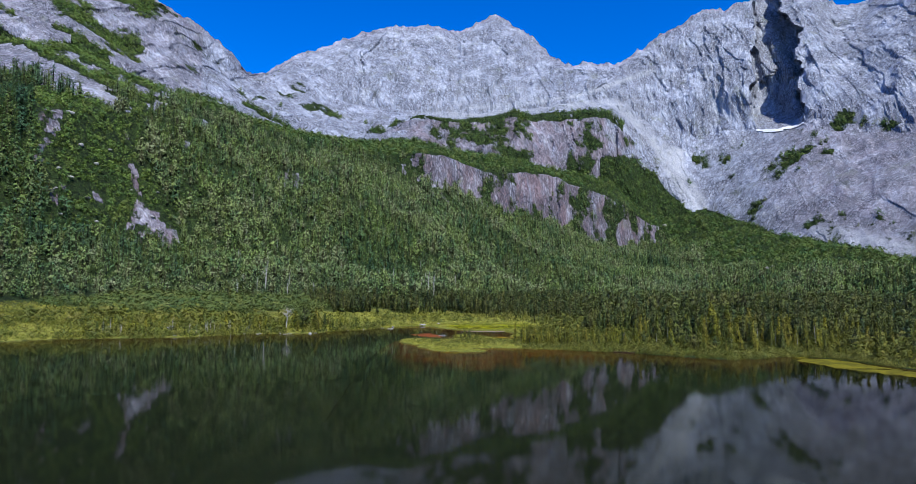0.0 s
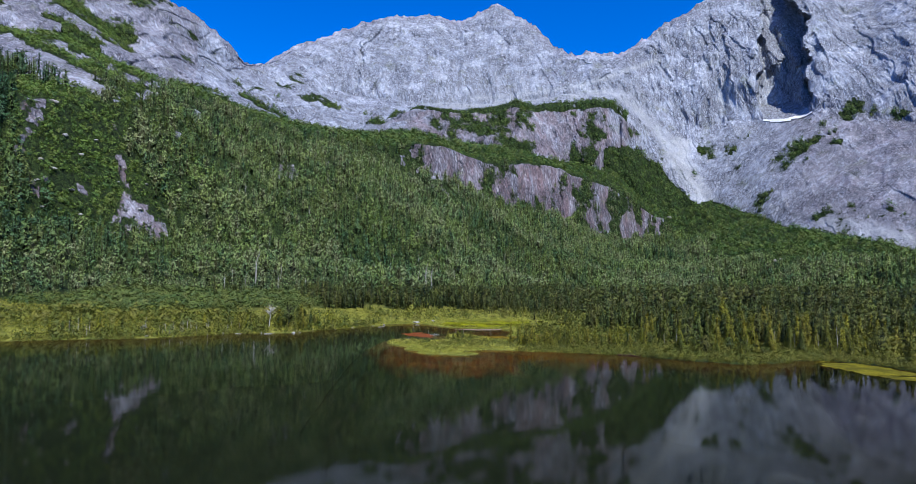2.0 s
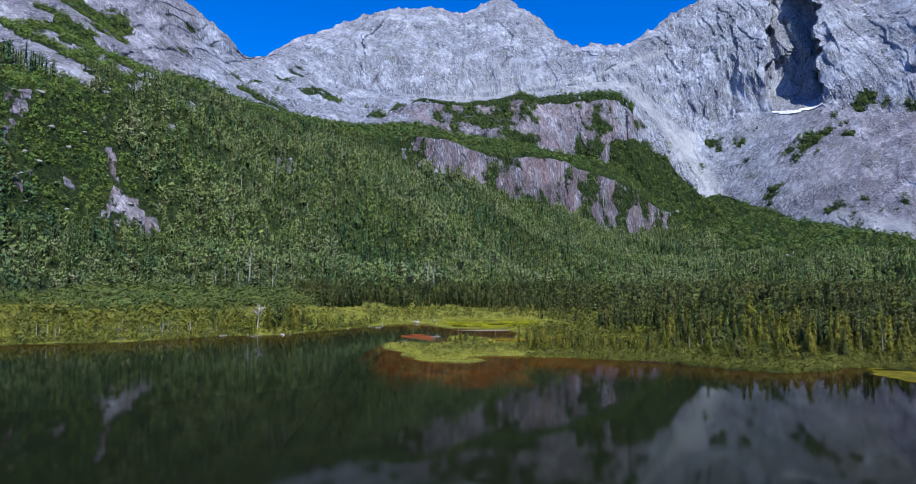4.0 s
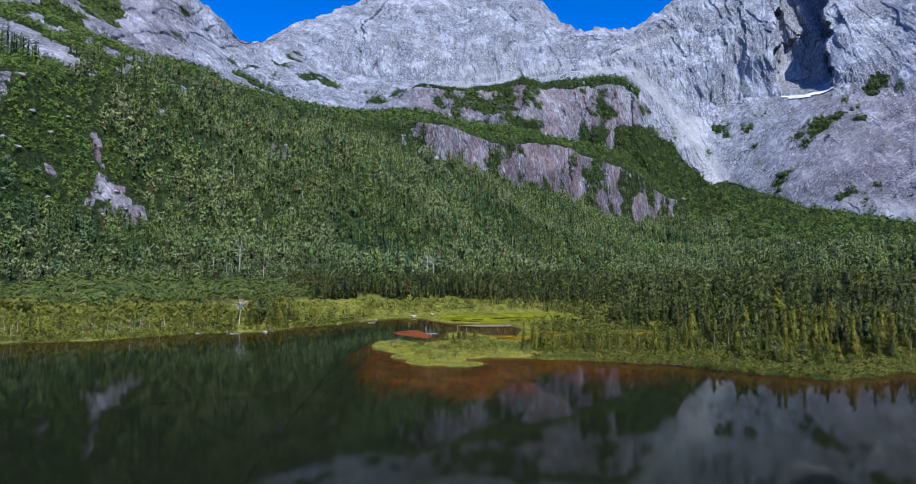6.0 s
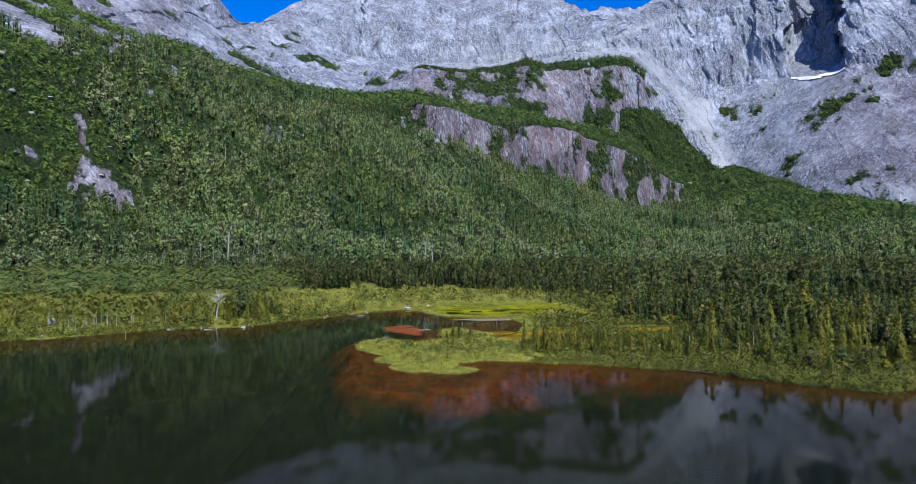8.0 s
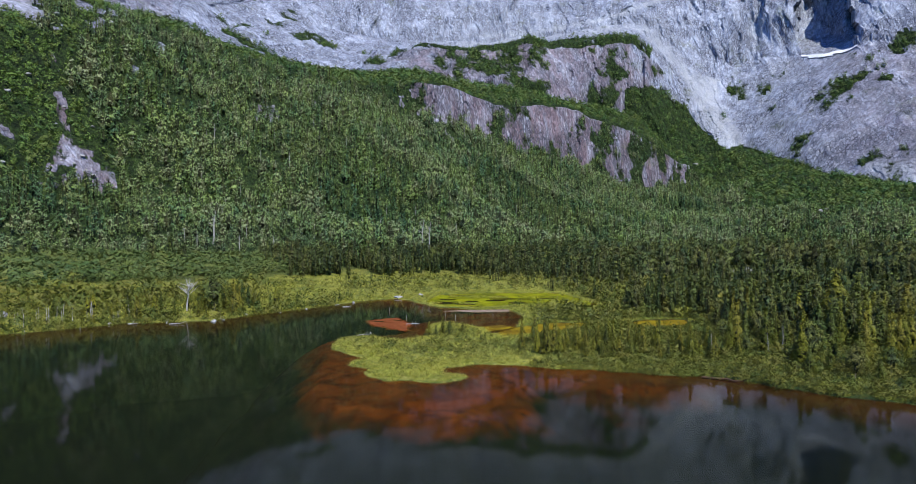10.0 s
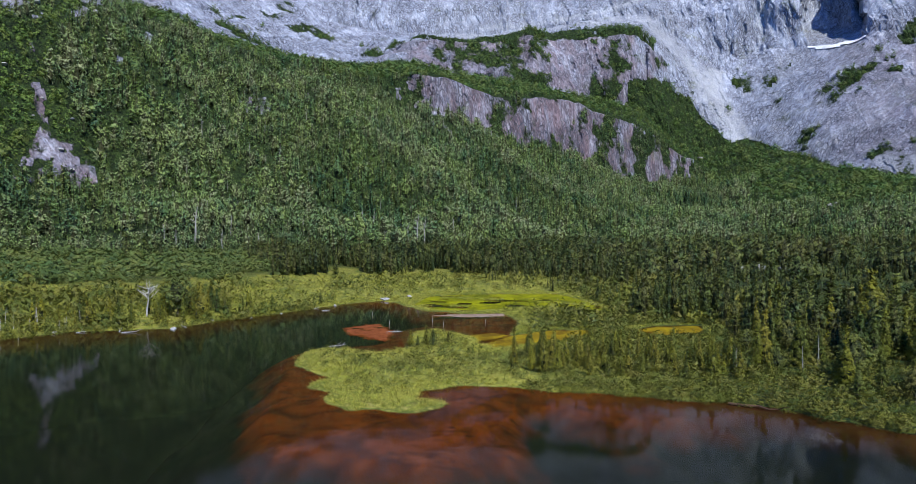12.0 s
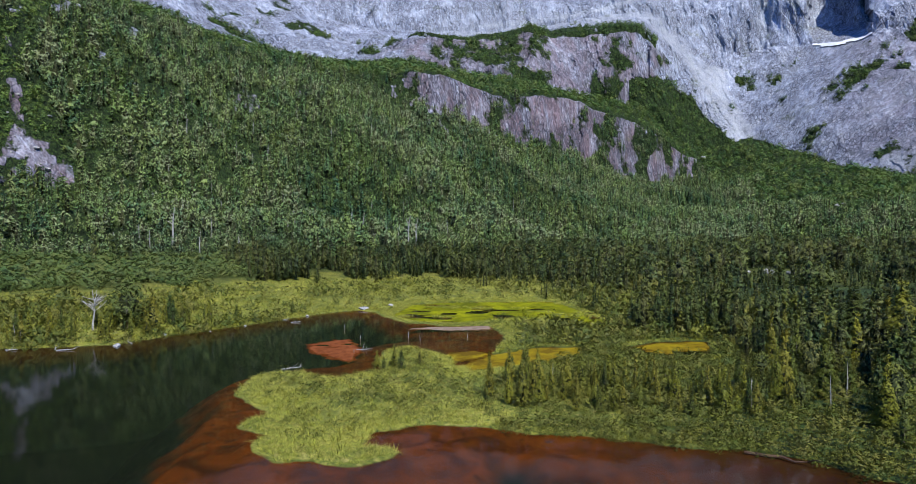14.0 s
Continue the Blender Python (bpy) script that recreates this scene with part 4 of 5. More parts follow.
def clearing(x, y):
    d = np.minimum(np.hypot((x - 93) / 26, (y - 311) / 14), np.hypot((x - 84) / 30, (y - 394) / 22))
    return d


def plant_plain():
    r = np.random.default_rng(21)
    r_eye = np.hypot(CX - EYE[0], CY - EYE[1])
    plain = (CS < 0.02) & (CSHORE > np.where((CX > -6) & (CX < 75) & (CY < 224), -0.7, np.where(CX < -44, -0.5, 1.5)))
    right = plain & (CX > -6 - (CY - 200) * 0.02) & (CY > 176)
    marsh = np.hypot((CX + 12) / 34, (CY - 236) / 34) < 1
    open_ = clearing(CX, CY) < 1
    # conifer woods of the plain
    far_w = np.where(right & ~marsh & ~open_ & (CY > 262), CELL, 0)
    p = pick(far_w, 4700, r)
    k = len(p[0])
    con = fbm(p[0] / 30, p[1] / 30, 0, 3, 95) + r.normal(0, 0.3, k) > -0.32
    size = r.uniform(3.5, 9.5, k) * (0.8 + 0.35 * smooth(p[1], 260, 420)) * (0.6 + 0.65 * smooth(fbm(p[0] / 26, p[1] / 26, 3, 3, 96), -0.35, 0.35))
    w = rows_of(p, size, r.uniform(0.9, 1.35, k), r.beta(1.0, 1.2, k), 4, r)
    front = p[1] < 325
    w[con & front, 7] = r.integers(0, 6, (con & front).sum())
    scatter_mesh("valley_conifers", FRONT_CONIFER, w[con & front], [M_PLAIN, M_BARK, M_CROWN_SHADE], "slim young conifers on the flat valley floor", "forest")
    scatter_mesh("plain_conifers", MID_CONIFER, w[con & ~front], [M_PLAIN, M_BARK, M_CROWN_SHADE], "dense dark young conifers towards the slope", "forest")
    scatter_mesh("plain_beeches", MID_BEECH, w[~con], [M_PLAIN, M_BARK, M_CROWN_SHADE], "round-crowned beeches among the valley conifers", "forest")
    # woods between the far shore and the slope
    mid = plain & (CA < 3) & (CA > -18 + 9 * fbm(CX / 30, CY / 30, 5, 3, 88)) & (CSHORE > np.where(CA < -8, 72, 34) + 26 * fbm(CX / 22, CY / 22, 0, 3, 89)) & (CY > 285)
    p = pick(np.where(mid, CELL, 0), 1500, r)
    k = len(p[0])
    w = rows_of(p, r.uniform(5, 12, k) * smooth(p[5], 5, 70), r.uniform(0.85, 1.2, k), r.beta(1.6, 2.2, k), 4, r)
    scatter_mesh("foot_conifers", MID_CONIFER, w, [M_PLAIN, M_BARK, M_CROWN_SHADE], "dark conifers at the foot of the slope", "forest")
    # leafy thickets behind the left meadow
    nz = fbm(CX / 25, CY / 25, 0, 3, 99)
    thick = plain & (CA < -19.5 + 4 * nz) & (CSHORE > 52 + 22 * nz)
    p = pick(np.where(thick, CELL * (0.3 + smooth(CSHORE, 54, 72)), 0), 2600, r)
    k = len(p[0])
    grow = 0.55 + 0.75 * smooth(p[5] + 18 * fbm(p[0] / 20, p[1] / 20, 2, 3, 98), 48, 90)
    w = rows_of(p, r.uniform(1.8, 4.2, k) * grow, r.uniform(1.0, 1.8, k), r.beta(2.2, 2, k), 4, r)
    scatter_mesh("meadow_thicket", NEAR_BUSH, w, [M_THICKET, M_BARK, M_CROWN_SHADE], "green leafy thicket behind the marsh meadow", "thicket")
    # low shrubs on marsh, meadow and shore
    near = plain & (CSHORE < 48) & (r_eye < 330)
    wgt = np.where(near, CELL * np.where(CA < -15, 0.55 + 0.9 * smooth(fbm(CX / 16, CY / 16, 0, 3, 97), -0.1, 0.4), np.where(CX > -6, smooth(CSHORE, -0.8, 0.0), smooth(CSHORE, 1, 4)) * np.where((CX > -6) & (CSHORE < 15), np.where(CSHORE < 2.2, 11.0, 4.0), np.where((CX > -46) & (CY < 224), 1.8, 1))), 0)
    close = (CX > -46) & (CY < 224) & (CX < 75)
    wgt = wgt * np.where((CY > 248) & (CX < 4), 0.35, 1.0)
    p = pick(np.where(close, wgt, 0), 5000, r)
    k = len(p[0])
    size = r.uniform(0.4, 1.0, k) * (1 + 0.3 * smooth(p[5], 3, 14)) * (1 + 0.35 * smooth(p[0], -4, 10)) * np.where(r.random(k) < 0.06, 1.7, 1.0)
    w = rows_of(p, size, r.uniform(0.9, 1.6, k), r.beta(1.6, 1.4, k), 5, r)
    scatter_mesh("marsh_shrubs", SHORE_BUSH, w, [M_SHRUB, M_BARK, M_CROWN_SHADE], "low green shrubs on the marshy shore", "shrubs")
    p = pick(np.where(close, 0, wgt * np.where(CX < -44, 1 + 6 * smooth(CSHORE, 5, 0.5), 1)), 5800, r)
    k = len(p[0])
    size = r.uniform(0.5, 1.6, k) * (1 + 0.6 * smooth(p[5], 4, 20)) * np.where(r.random(k) < 0.2, 2.1, 1.0)
    w = rows_of(p, size, r.uniform(0.8, 1.3, k), r.beta(1.1, 1.0, k), 5, r)
    scatter_mesh("meadow_shrubs", NEAR_BUSH, w, [M_SHRUB, M_BARK, M_CROWN_SHADE], "shrubs scattered over the wet meadow", "shrubs")


plant_slopes()
plant_plain()


def tuft_set(rng, blades, height=1.0):
    V, F = [], []
    for i in range(blades):
        a, lean = rng.random() * 6.28, 0.2 + rng.random() * 1.1
        d = np.array([math.cos(a), math.sin(a), 0])
        t = np.array([-d[1], d[0], 0]) * 0.032
        root = d * 0.15 * rng.random()
        top = root + d * lean * 0.8 + np.array([0, 0, height * (0.6 + 0.4 * rng.random())])
        b = len(V)
        V += [root - t, root + t, top]
        F.append((b, b + 1, b + 2))
    V = np.array(V)
    N = np.stack([V[:, 0] * 0.6, V[:, 1] * 0.6, np.full(len(V), 0.6)], -1) + rng.normal(0, 0.2, V.shape)
    F = np.array(F)
    g = np.cross(V[F[:, 1]] - V[F[:, 0]], V[F[:, 2]] - V[F[:, 0]])
    back = (g * N[F].sum(1)).sum(1) < 0
    F[back] = F[back][:, ::-1]
    return V, F, np.zeros(len(F), int), N / np.linalg.norm(N, axis=1)[:, None]


def plant_sedge():
    r = np.random.default_rng(31)
    tufts = [tuft_set(r, 8) for _ in range(5)]
    r_eye = np.hypot(CX - EYE[0], CY - EYE[1])
    plain = (CS < 0.02) & (CSHORE > 0.15) & (r_eye < 340)
    rim = np.where(plain & (CA > -20) & (CA < 36), CELL * smooth(CSHORE, np.where(CX > 56, 5.0, np.where((CX > -8) & (CX < 32) & (CY > 203), 3.2, np.where(CX > 13, 0.45, np.where(CX > -8, 1.3, 9.0)))), 0.3), 0)
    p = pick(rim, 22000, r)
    k = len(p[0])
    w = rows_of(p, r.uniform(0.20, 0.50, k), r.uniform(1.6, 3.0, k), r.beta(2.4, 1.4, k), 5, r)
    scatter_mesh("shore_sedge", tufts, w, [M_SEDGE], "yellow-green sedge along the water's edge", "sedge")
    q = np.array(PONDS[2])
    x, y = r.uniform(q[:, 0].min(), q[:, 0].max(), 16000), r.uniform(q[:, 1].min(), q[:, 1].max(), 16000)
    keep = (signed(x, y, PONDS[2]) < 0.5) & (fbm(x / 11, y / 4.5, 0, 3, 57) > 0.45)
    x, y = x[keep], y[keep]
    k = len(x)
    w = rows_of((x, y, np.full(k, 0.08)), r.uniform(0.3, 0.75, k), r.uniform(1.1, 2.0, k), r.beta(2.0, 1.4, k), 5, r)
    scatter_mesh("pool_sedge", tufts, w, [M_SEDGE], "clumps of pale sedge standing in the algae pool", "sedge")
    mead = np.where(plain & (CA < -2) & (CSHORE < 60), CELL, 0)
    p = pick(mead, 19000, r)
    k = len(p[0])
    w = rows_of(p, r.uniform(0.4, 0.9, k), r.uniform(1.0, 2.0, k), r.beta(1.6, 1.6, k), 5, r)
    scatter_mesh("meadow_grass", tufts, w, [M_SEDGE], "tussocks of yellowish grass on the meadow", "grass")


plant_sedge()


# ---- single things on the shores ----
def ground_z(x, y):
    return float(near_height(np.array([float(x)]), np.array([float(y)]))[0][0])


def slope_at(bearing, s):
    """The place on the sheet at a bearing and a segment value."""
    c = int(np.argmin(np.abs(BEARING - bearing)))
    k = int(np.argmin(np.abs(GS[:, c] - s)))
    return float(GX[k, c]), float(GY[k, c]), float(GZ[k, c])


def tint_mesh(name, data, which, mats, tint):
    v, f, mi, nn = data
    chosen = (mi == which) | ((mi == 2) & (which == 0))
    f, kind = f[chosen], (mi[chosen] == 2).astype(int)
    used = np.unique(f)
    back = np.full(len(v), -1)
    back[used] = np.arange(len(used))
    return mesh_from(name, v[used], back[f], mats, kind, dict(tint=np.full(len(used), tint)), False, nn[used])


def standing_tree(kind, data, leaf, tint, label, category, group):
    """A tree of height 1 with trunk and crown."""
    root = new(kind)
    for name, which, mat in (("crown", 0, leaf), ("trunk", 1, M_BARK)):
        ob = new(name, tint_mesh(name, data, which, [mat, M_CROWN_SHADE], tint))
        ob.parent = root
    return tagged(root, label, category, group)


def place(ob, first, m):
    """Puts the first one, then copies."""
    if not first:
        return copy_thing(ob, m @ Matrix.Diagonal((1 / ob.scale[0], 1 / ob.scale[1], 1 / ob.scale[2], 1)))
    ob.matrix_basis = m
    return ob


def sized(x, y, z, size, width, turn):
    return Matrix.Translation((x, y, z)) @ Matrix.Rotation(turn, 4, "Z") @ Matrix.Diagonal((size * width, size * width, size, 1))


def spread(rng, count, gap, inside, box):
    """Points inside a region, no nearer than gap to one another."""
    got = []
    for _ in range(count * 40):
        x, y = rng.uniform(box[0], box[1]), rng.uniform(box[2], box[3])
        if inside(x, y) and all((x - a) ** 2 + (y - b) ** 2 > gap * gap for a, b in got):
            got.append((x, y))
            if len(got) == count:
                break
    return got


def land_at(x, y):
    return float(land(np.array([float(x)]), np.array([float(y)]))[0])


def plant_near_trees():
    r = np.random.default_rng(51)
    pr = random.Random(8)
    look_of = [("slender dark-green conifer on the marshy lake shore", 0.12), ("bright yellow-green young conifer on the lake shore", 0.75), ("dense green cypress-like conifer by the lake", 0.5)]
    protos, used = [], set()
    for k in range(9):
        data = spray_set(r, 900, Spire(0.20 + 0.02 * (k % 4), 0.03, 0.95 + 0.15 * (k % 3), 0.45, k * 1.7), 0.064, -0.25 - 0.1 * (k % 2), 0.66, 6, 6, (0.016, 6, 0.9), False)
        lab, tint = look_of[k % 3]
        protos.append(standing_tree("conifer_tree", data, M_NEAR, tint, lab, "conifer", "conifers on the lake shore"))
    beech = []
    for k in range(4):
        data = spray_set(r, 900, Dome(0.27 + 0.03 * k, 0.18, 0.4, k * 2.1), 0.070, 0.1, 0.55, 7, 6, (0.018, 6, 0.75), False)
        beech.append(standing_tree("beech_tree", data, M_NEAR_BROAD, 0.4 + 0.1 * k, "round-crowned southern beech among shore conifers", "tree", "beeches on the lake shore"))
    belt = spread(pr, 95, 1.35, lambda x, y: land_at(x, y) > 6.5 + max(0, x) * 0.1, (-9, 25, 184, 200))
    wood = spread(pr, 190, 2.6, lambda x, y: land_at(x, y) > (5 if x > 28 else 14) and y < 238 and x > (27 if y < 232 else 12) - max(0, 205 - y) * 0.35, (14, 92, 150, 240))
    left = spread(pr, 74, 1.7, lambda x, y: 1.5 < land_at(x, y) < 16 and (vnoise(x / 9, y / 9, 0, 77) > -0.05), (-135, -72, 165, 240))
    few = [(-27.5, 204.5, 2.6), (-24.5, 203.5, 3.2), (-23, 202, 2.8), (-21, 205, 2.2), (-25.5, 201.5, 2.0), (-81.0, 226.5, 7.5), (-88.5, 225.5, 6.0), (-79.5, 222.5, 4.5), (-70.5, 240, 3.6), (-64, 254, 3.0), (52, 222, 12.0), (58, 227, 11.0), (48, 229, 10.5), (61, 214, 10.0)]
    jobs = [(x, y, (pr.uniform(3.4, 5.6) if pr.random() < 0.55 else pr.uniform(1.6, 3.2)) * (1.1 - 0.3 * (y - 184) / 16), 0.95 + 0.01 * pr.random()) for x, y in belt] + [(x, y, pr.uniform(3.6, 9.0) * (0.75 if land_at(x, y) < 10 else 1), 0.9) for x, y in wood]
    jobs += [(x, y, pr.uniform(2.4, 5.4), 0.85) for x, y in left] + [(x, y, h, 1.25) for x, y, h in few]
    for i, (x, y, h, wd) in enumerate(jobs):
        if wd == 0.9 and pr.random() < 0.16:
            j = pr.randrange(4)
            place(beech[j], ("b", j) not in used, sized(x, y, ground_z(x, y) - 0.05, h * 0.8, 1.0, pr.uniform(0, 6.28)))
            used.add(("b", j))
            continue
        j = pr.randrange(9)
        place(protos[j], j not in used, sized(x, y, ground_z(x, y) - 0.05, h, wd * pr.uniform(0.8, 1.3), pr.uniform(0, 6.28)))
        used.add(j)
    place(beech[1], False, sized(-84.0, 223.0, ground_z(-84, 223) - 0.1, 9.6, 1.3, 1.0))
    # the rest of the wood behind them
    n = 700
    x, y = r.uniform(10, 120, n), r.uniform(196, 268, n)
    keep = (x > np.where(y < 232, 28, 13)) & (land(x, y) > 3) & (clearing(x, y) > 1)
    x, y = x[keep], y[keep]
    z = near_height(x, y)[0]
    k = len(x)
    w = np.stack([x, y, z - 0.1, r.uniform(3.5, 9.5, k), r.uniform(0.8, 1.2, k), r.random(k) * 6.28, r.beta(2, 2, k), r.integers(0, 6, k)], -1)
    scatter_mesh("shore_wood", WOOD_CONIFER, w, [M_PLAIN, M_BARK, M_CROWN_SHADE], "mixed young conifers behind the lake shore", "forest")


def tube(bm, pts, radii, sides=6):
    """A tapered limb along points."""
    rings = []
    for i, p in enumerate(pts):
        d = (Vector(pts[min(i + 1, len(pts) - 1)]) - Vector(pts[max(i - 1, 0)])).normalized()
        a = d.orthogonal().normalized()
        b = d.cross(a)
        rings.append([bm.verts.new(Vector(p) + (a * math.cos(6.2832 * j / sides) + b * math.sin(6.2832 * j / sides)) * radii[i]) for j in range(sides)])
    for q, w in zip(rings, rings[1:]):
        for j in range(sides):
            bm.faces.new((q[j], q[(j + 1) % sides], w[(j + 1) % sides], w[j]))
    bm.faces.new(rings[0][::-1]), bm.faces.new(rings[-1])


def dead_tree(pr, limbs, label, group, spread_out=0.3):
    """A bleached dead tree of height 1."""
    root = new("dead_tree")
    bend = [(0, 0, -0.04)]
    for k in range(1, 6):
        bend.append((bend[-1][0] + pr.uniform(-0.03, 0.03), bend[-1][1] + pr.uniform(-0.03, 0.03), k / 5))
    bm = bmesh.new()
    tube(bm, bend, [0.030, 0.026, 0.022, 0.017, 0.012, 0.004], 7)
    part("trunk", bm, M_DEAD, root)
    for k in range(limbs):
        h = pr.uniform(0.4, 0.92)
        i = min(4, int(h * 5))
        f = h * 5 - i
        p = Vector(bend[i]).lerp(Vector(bend[i + 1]), f)
        a, ln = pr.uniform(0, 6.28), pr.uniform(0.5, 1) * spread_out
        d = Vector((math.cos(a), math.sin(a), pr.uniform(0.2, 0.9))).normalized()
        q = p + d * ln * 0.5 + Vector((0, 0, pr.uniform(-0.02, 0.05)))
        e = q + (d + Vector((pr.uniform(-0.5, 0.5), pr.uniform(-0.5, 0.5), 0.4))).normalized() * ln * 0.5
        bm = bmesh.new()
        tube(bm, [p, q, e], [0.012, 0.008, 0.002], 5)
        g = q + (d + Vector((pr.uniform(-0.9, 0.9), pr.uniform(-0.9, 0.9), 0.3))).normalized() * ln * 0.35
        tube(bm, [q, g], [0.006, 0.0015], 4)
        part("branch", bm, M_DEAD, root)
    return tagged(root, label, "dead tree", group)


def plant_dead_trees():
    pr = random.Random(17)
    big = dead_tree(pr, 24, "bleached bare dead tree with forked branches on the shore", "dead trees on the lake shore", 0.5)
    big.matrix_basis = sized(-89.5, 220.5, ground_z(-89.5, 220.5), 6.6, 1.05, 0.4)
    snags = [dead_tree(pr, n, "slim bleached dead trunk on the marsh meadow", "dead trees on the lake shore", 0.16) for n in (2, 3, 1, 4)]
    for i in range(34):
        a, c = ((-128.0, 184.0), (-112.0, 196.0), (-99.0, 206.0), (-105, 201))[i % 4]
        x, y = a + pr.uniform(-6, 6), c + pr.uniform(-4, 5)
        while land_at(x, y) < 1.2:
            y += 1.0
        place(snags[i % 4], i < 4, sized(x, y, ground_z(x, y), pr.uniform(1.8, 4.4), 0.8, pr.uniform(0, 6)))
    for x, y, h in ((-1, 196, 2.8), (21.2, 188.5, 3.6), (30, 190, 3.8), (34, 196, 4.2), (47, 181, 4.0), (-3.5, 250, 3.4), (40, 206, 4.6), (58, 196, 5.0), (66, 190, 4.6), (72, 194, 6.0), (60, 188, 4.5)):
        place(snags[int(x) % 4], False, sized(x, y, ground_z(x, y), h, 0.55, pr.uniform(0, 6)))
    tall = [dead_tree(pr, n, "tall white dead trunk standing in the slope forest", "dead trunks in the forest", 0.2) for n in (3, 5, 2)]
    for i in range(84):
        a = pr.choice((pr.uniform(-33, -8), pr.uniform(-28, -12), pr.uniform(-16, 2), pr.uniform(10, 26)))
        x, y, z = slope_at(a, pr.uniform(0.0, 1.9) if a < 5 else pr.uniform(-0.15, 0.5))
        place(tall[i % 3], i < 3, sized(x, y, z, pr.uniform(6.0, 11.5), 0.6, pr.uniform(0, 6)))
    for x, y, z, h in ((-169, 372, 24, 15), (-80, 428, 14, 17), (-84, 426, 14, 13), (-77, 431, 14, 15)):
        x0, y0, z0 = slope_at(math.degrees(math.atan2(x - EYE[0], y - EYE[1])), 0.35 if x < -100 else 0.3)
        place(tall[1], False, sized(x0, y0, z0, h, 0.9, 1.0))


def boulder(pr, name, label, category="boulder", group=""):
    bm = bmesh.new()
    bmesh.ops.create_icosphere(bm, subdivisions=3 if name == "boulder" else 2, radius=1)
    cuts = [(Vector((pr.uniform(-1, 1), pr.uniform(-1, 1), pr.uniform(-0.6, 1))).normalized(), pr.uniform(0.5, 0.8)) for _ in range(11)]
    for v in bm.verts:
        for n, d in cuts:
            k = v.co.dot(n)
            if k > d:
                v.co -= n * (k - d) * 0.9
        v.co += v.co.normalized() * 0.06 * noise.noise(v.co * 3.1)
    me = bpy.data.meshes.new(name)
    bm.to_mesh(me)
    bm.free()
    me.materials.append(M_STONE)
    return tagged(new(name, me), label, category, group)


def lay_boulders():
    pr = random.Random(23)
    kinds = [boulder(pr, "boulder", "pale grey granite boulder at the lake edge", group="boulders") for _ in range(4)]
    spots = [(-77.2, 211.6, 1.1, 0.5), (-75.5, 222.5, 0.5, 0.35), (-50.5, 266.5, 1.9, 0.6), (-66.5, 236.5, 0.5, 0.3), (-59.5, 252.5, 0.6, 0.4), (-119, 183.5, 0.9, 0.5),
             (-110, 187, 0.6, 0.35), (-119.5, 200, 2.3, 1.0), (-45, 272, 1.3, 0.5), (-70, 229, 0.4, 0.25), (-96, 203, 0.6, 0.4)]
    for i, (x, y, s, h) in enumerate(spots):
        m = Matrix.Translation((x, y, max(ground_z(x, y), -0.1) + h * 0.25)) @ Matrix.Rotation(pr.uniform(0, 6), 4, "Z") @ Matrix.Diagonal((s, s * 0.75, h, 1))
        place(kinds[i % 4], i < 4, m)
    for x, y, s in ((81, 392, 2.6), (83.5, 393, 1.7), (90, 391, 2.0), (75, 396, 1.3)):
        place(kinds[pr.randrange(4)], False, Matrix.Translation((x, y, ground_z(x, y) + s * 0.3)) @ Matrix.Rotation(pr.uniform(0, 6), 4, "Z") @ Matrix.Diagonal((s, s * 0.8, s * 0.7, 1)))
    crag = boulder(pr, "crag", "large pale granite block in the slope scrub", group="granite blocks on the slopes")
    places = [(17.9, 1.0, 7), (18.3, 1.05, 5), (9.9, 3.05, 8), (-40.3, 1.45, 5), (-39.0, 1.3, 4), (-38.5, 1.6, 4.5), (-41.0, 1.5, 3.5), (-37.6, 1.7, 4), (-39.6, 1.75, 5),
              (-33.6, 1.12, 4), (-34.4, 1.25, 3.5), (-32.6, 1.06, 3.5), (-34.0, 1.4, 3), (-35.0, 1.1, 3.5), (-31.8, 1.1, 3), (-33.9, 2.5, 9), (-30.6, 1.96, 6), (-36.8, 2.35, 5), (-40.5, 2.0, 6), (-10.2, 1.85, 5), (-38.3, 1.15, 3)]
    for i, (a, s, size) in enumerate(places):
        x, y, z = slope_at(a, s)
        place(crag, i == 0, Matrix.Translation((x, y, z + size * 0.25)) @ Matrix.Rotation(pr.uniform(0, 6), 4, "Z") @ Matrix.Diagonal((size * 0.5, size * 0.4, size * 0.27, 1)))


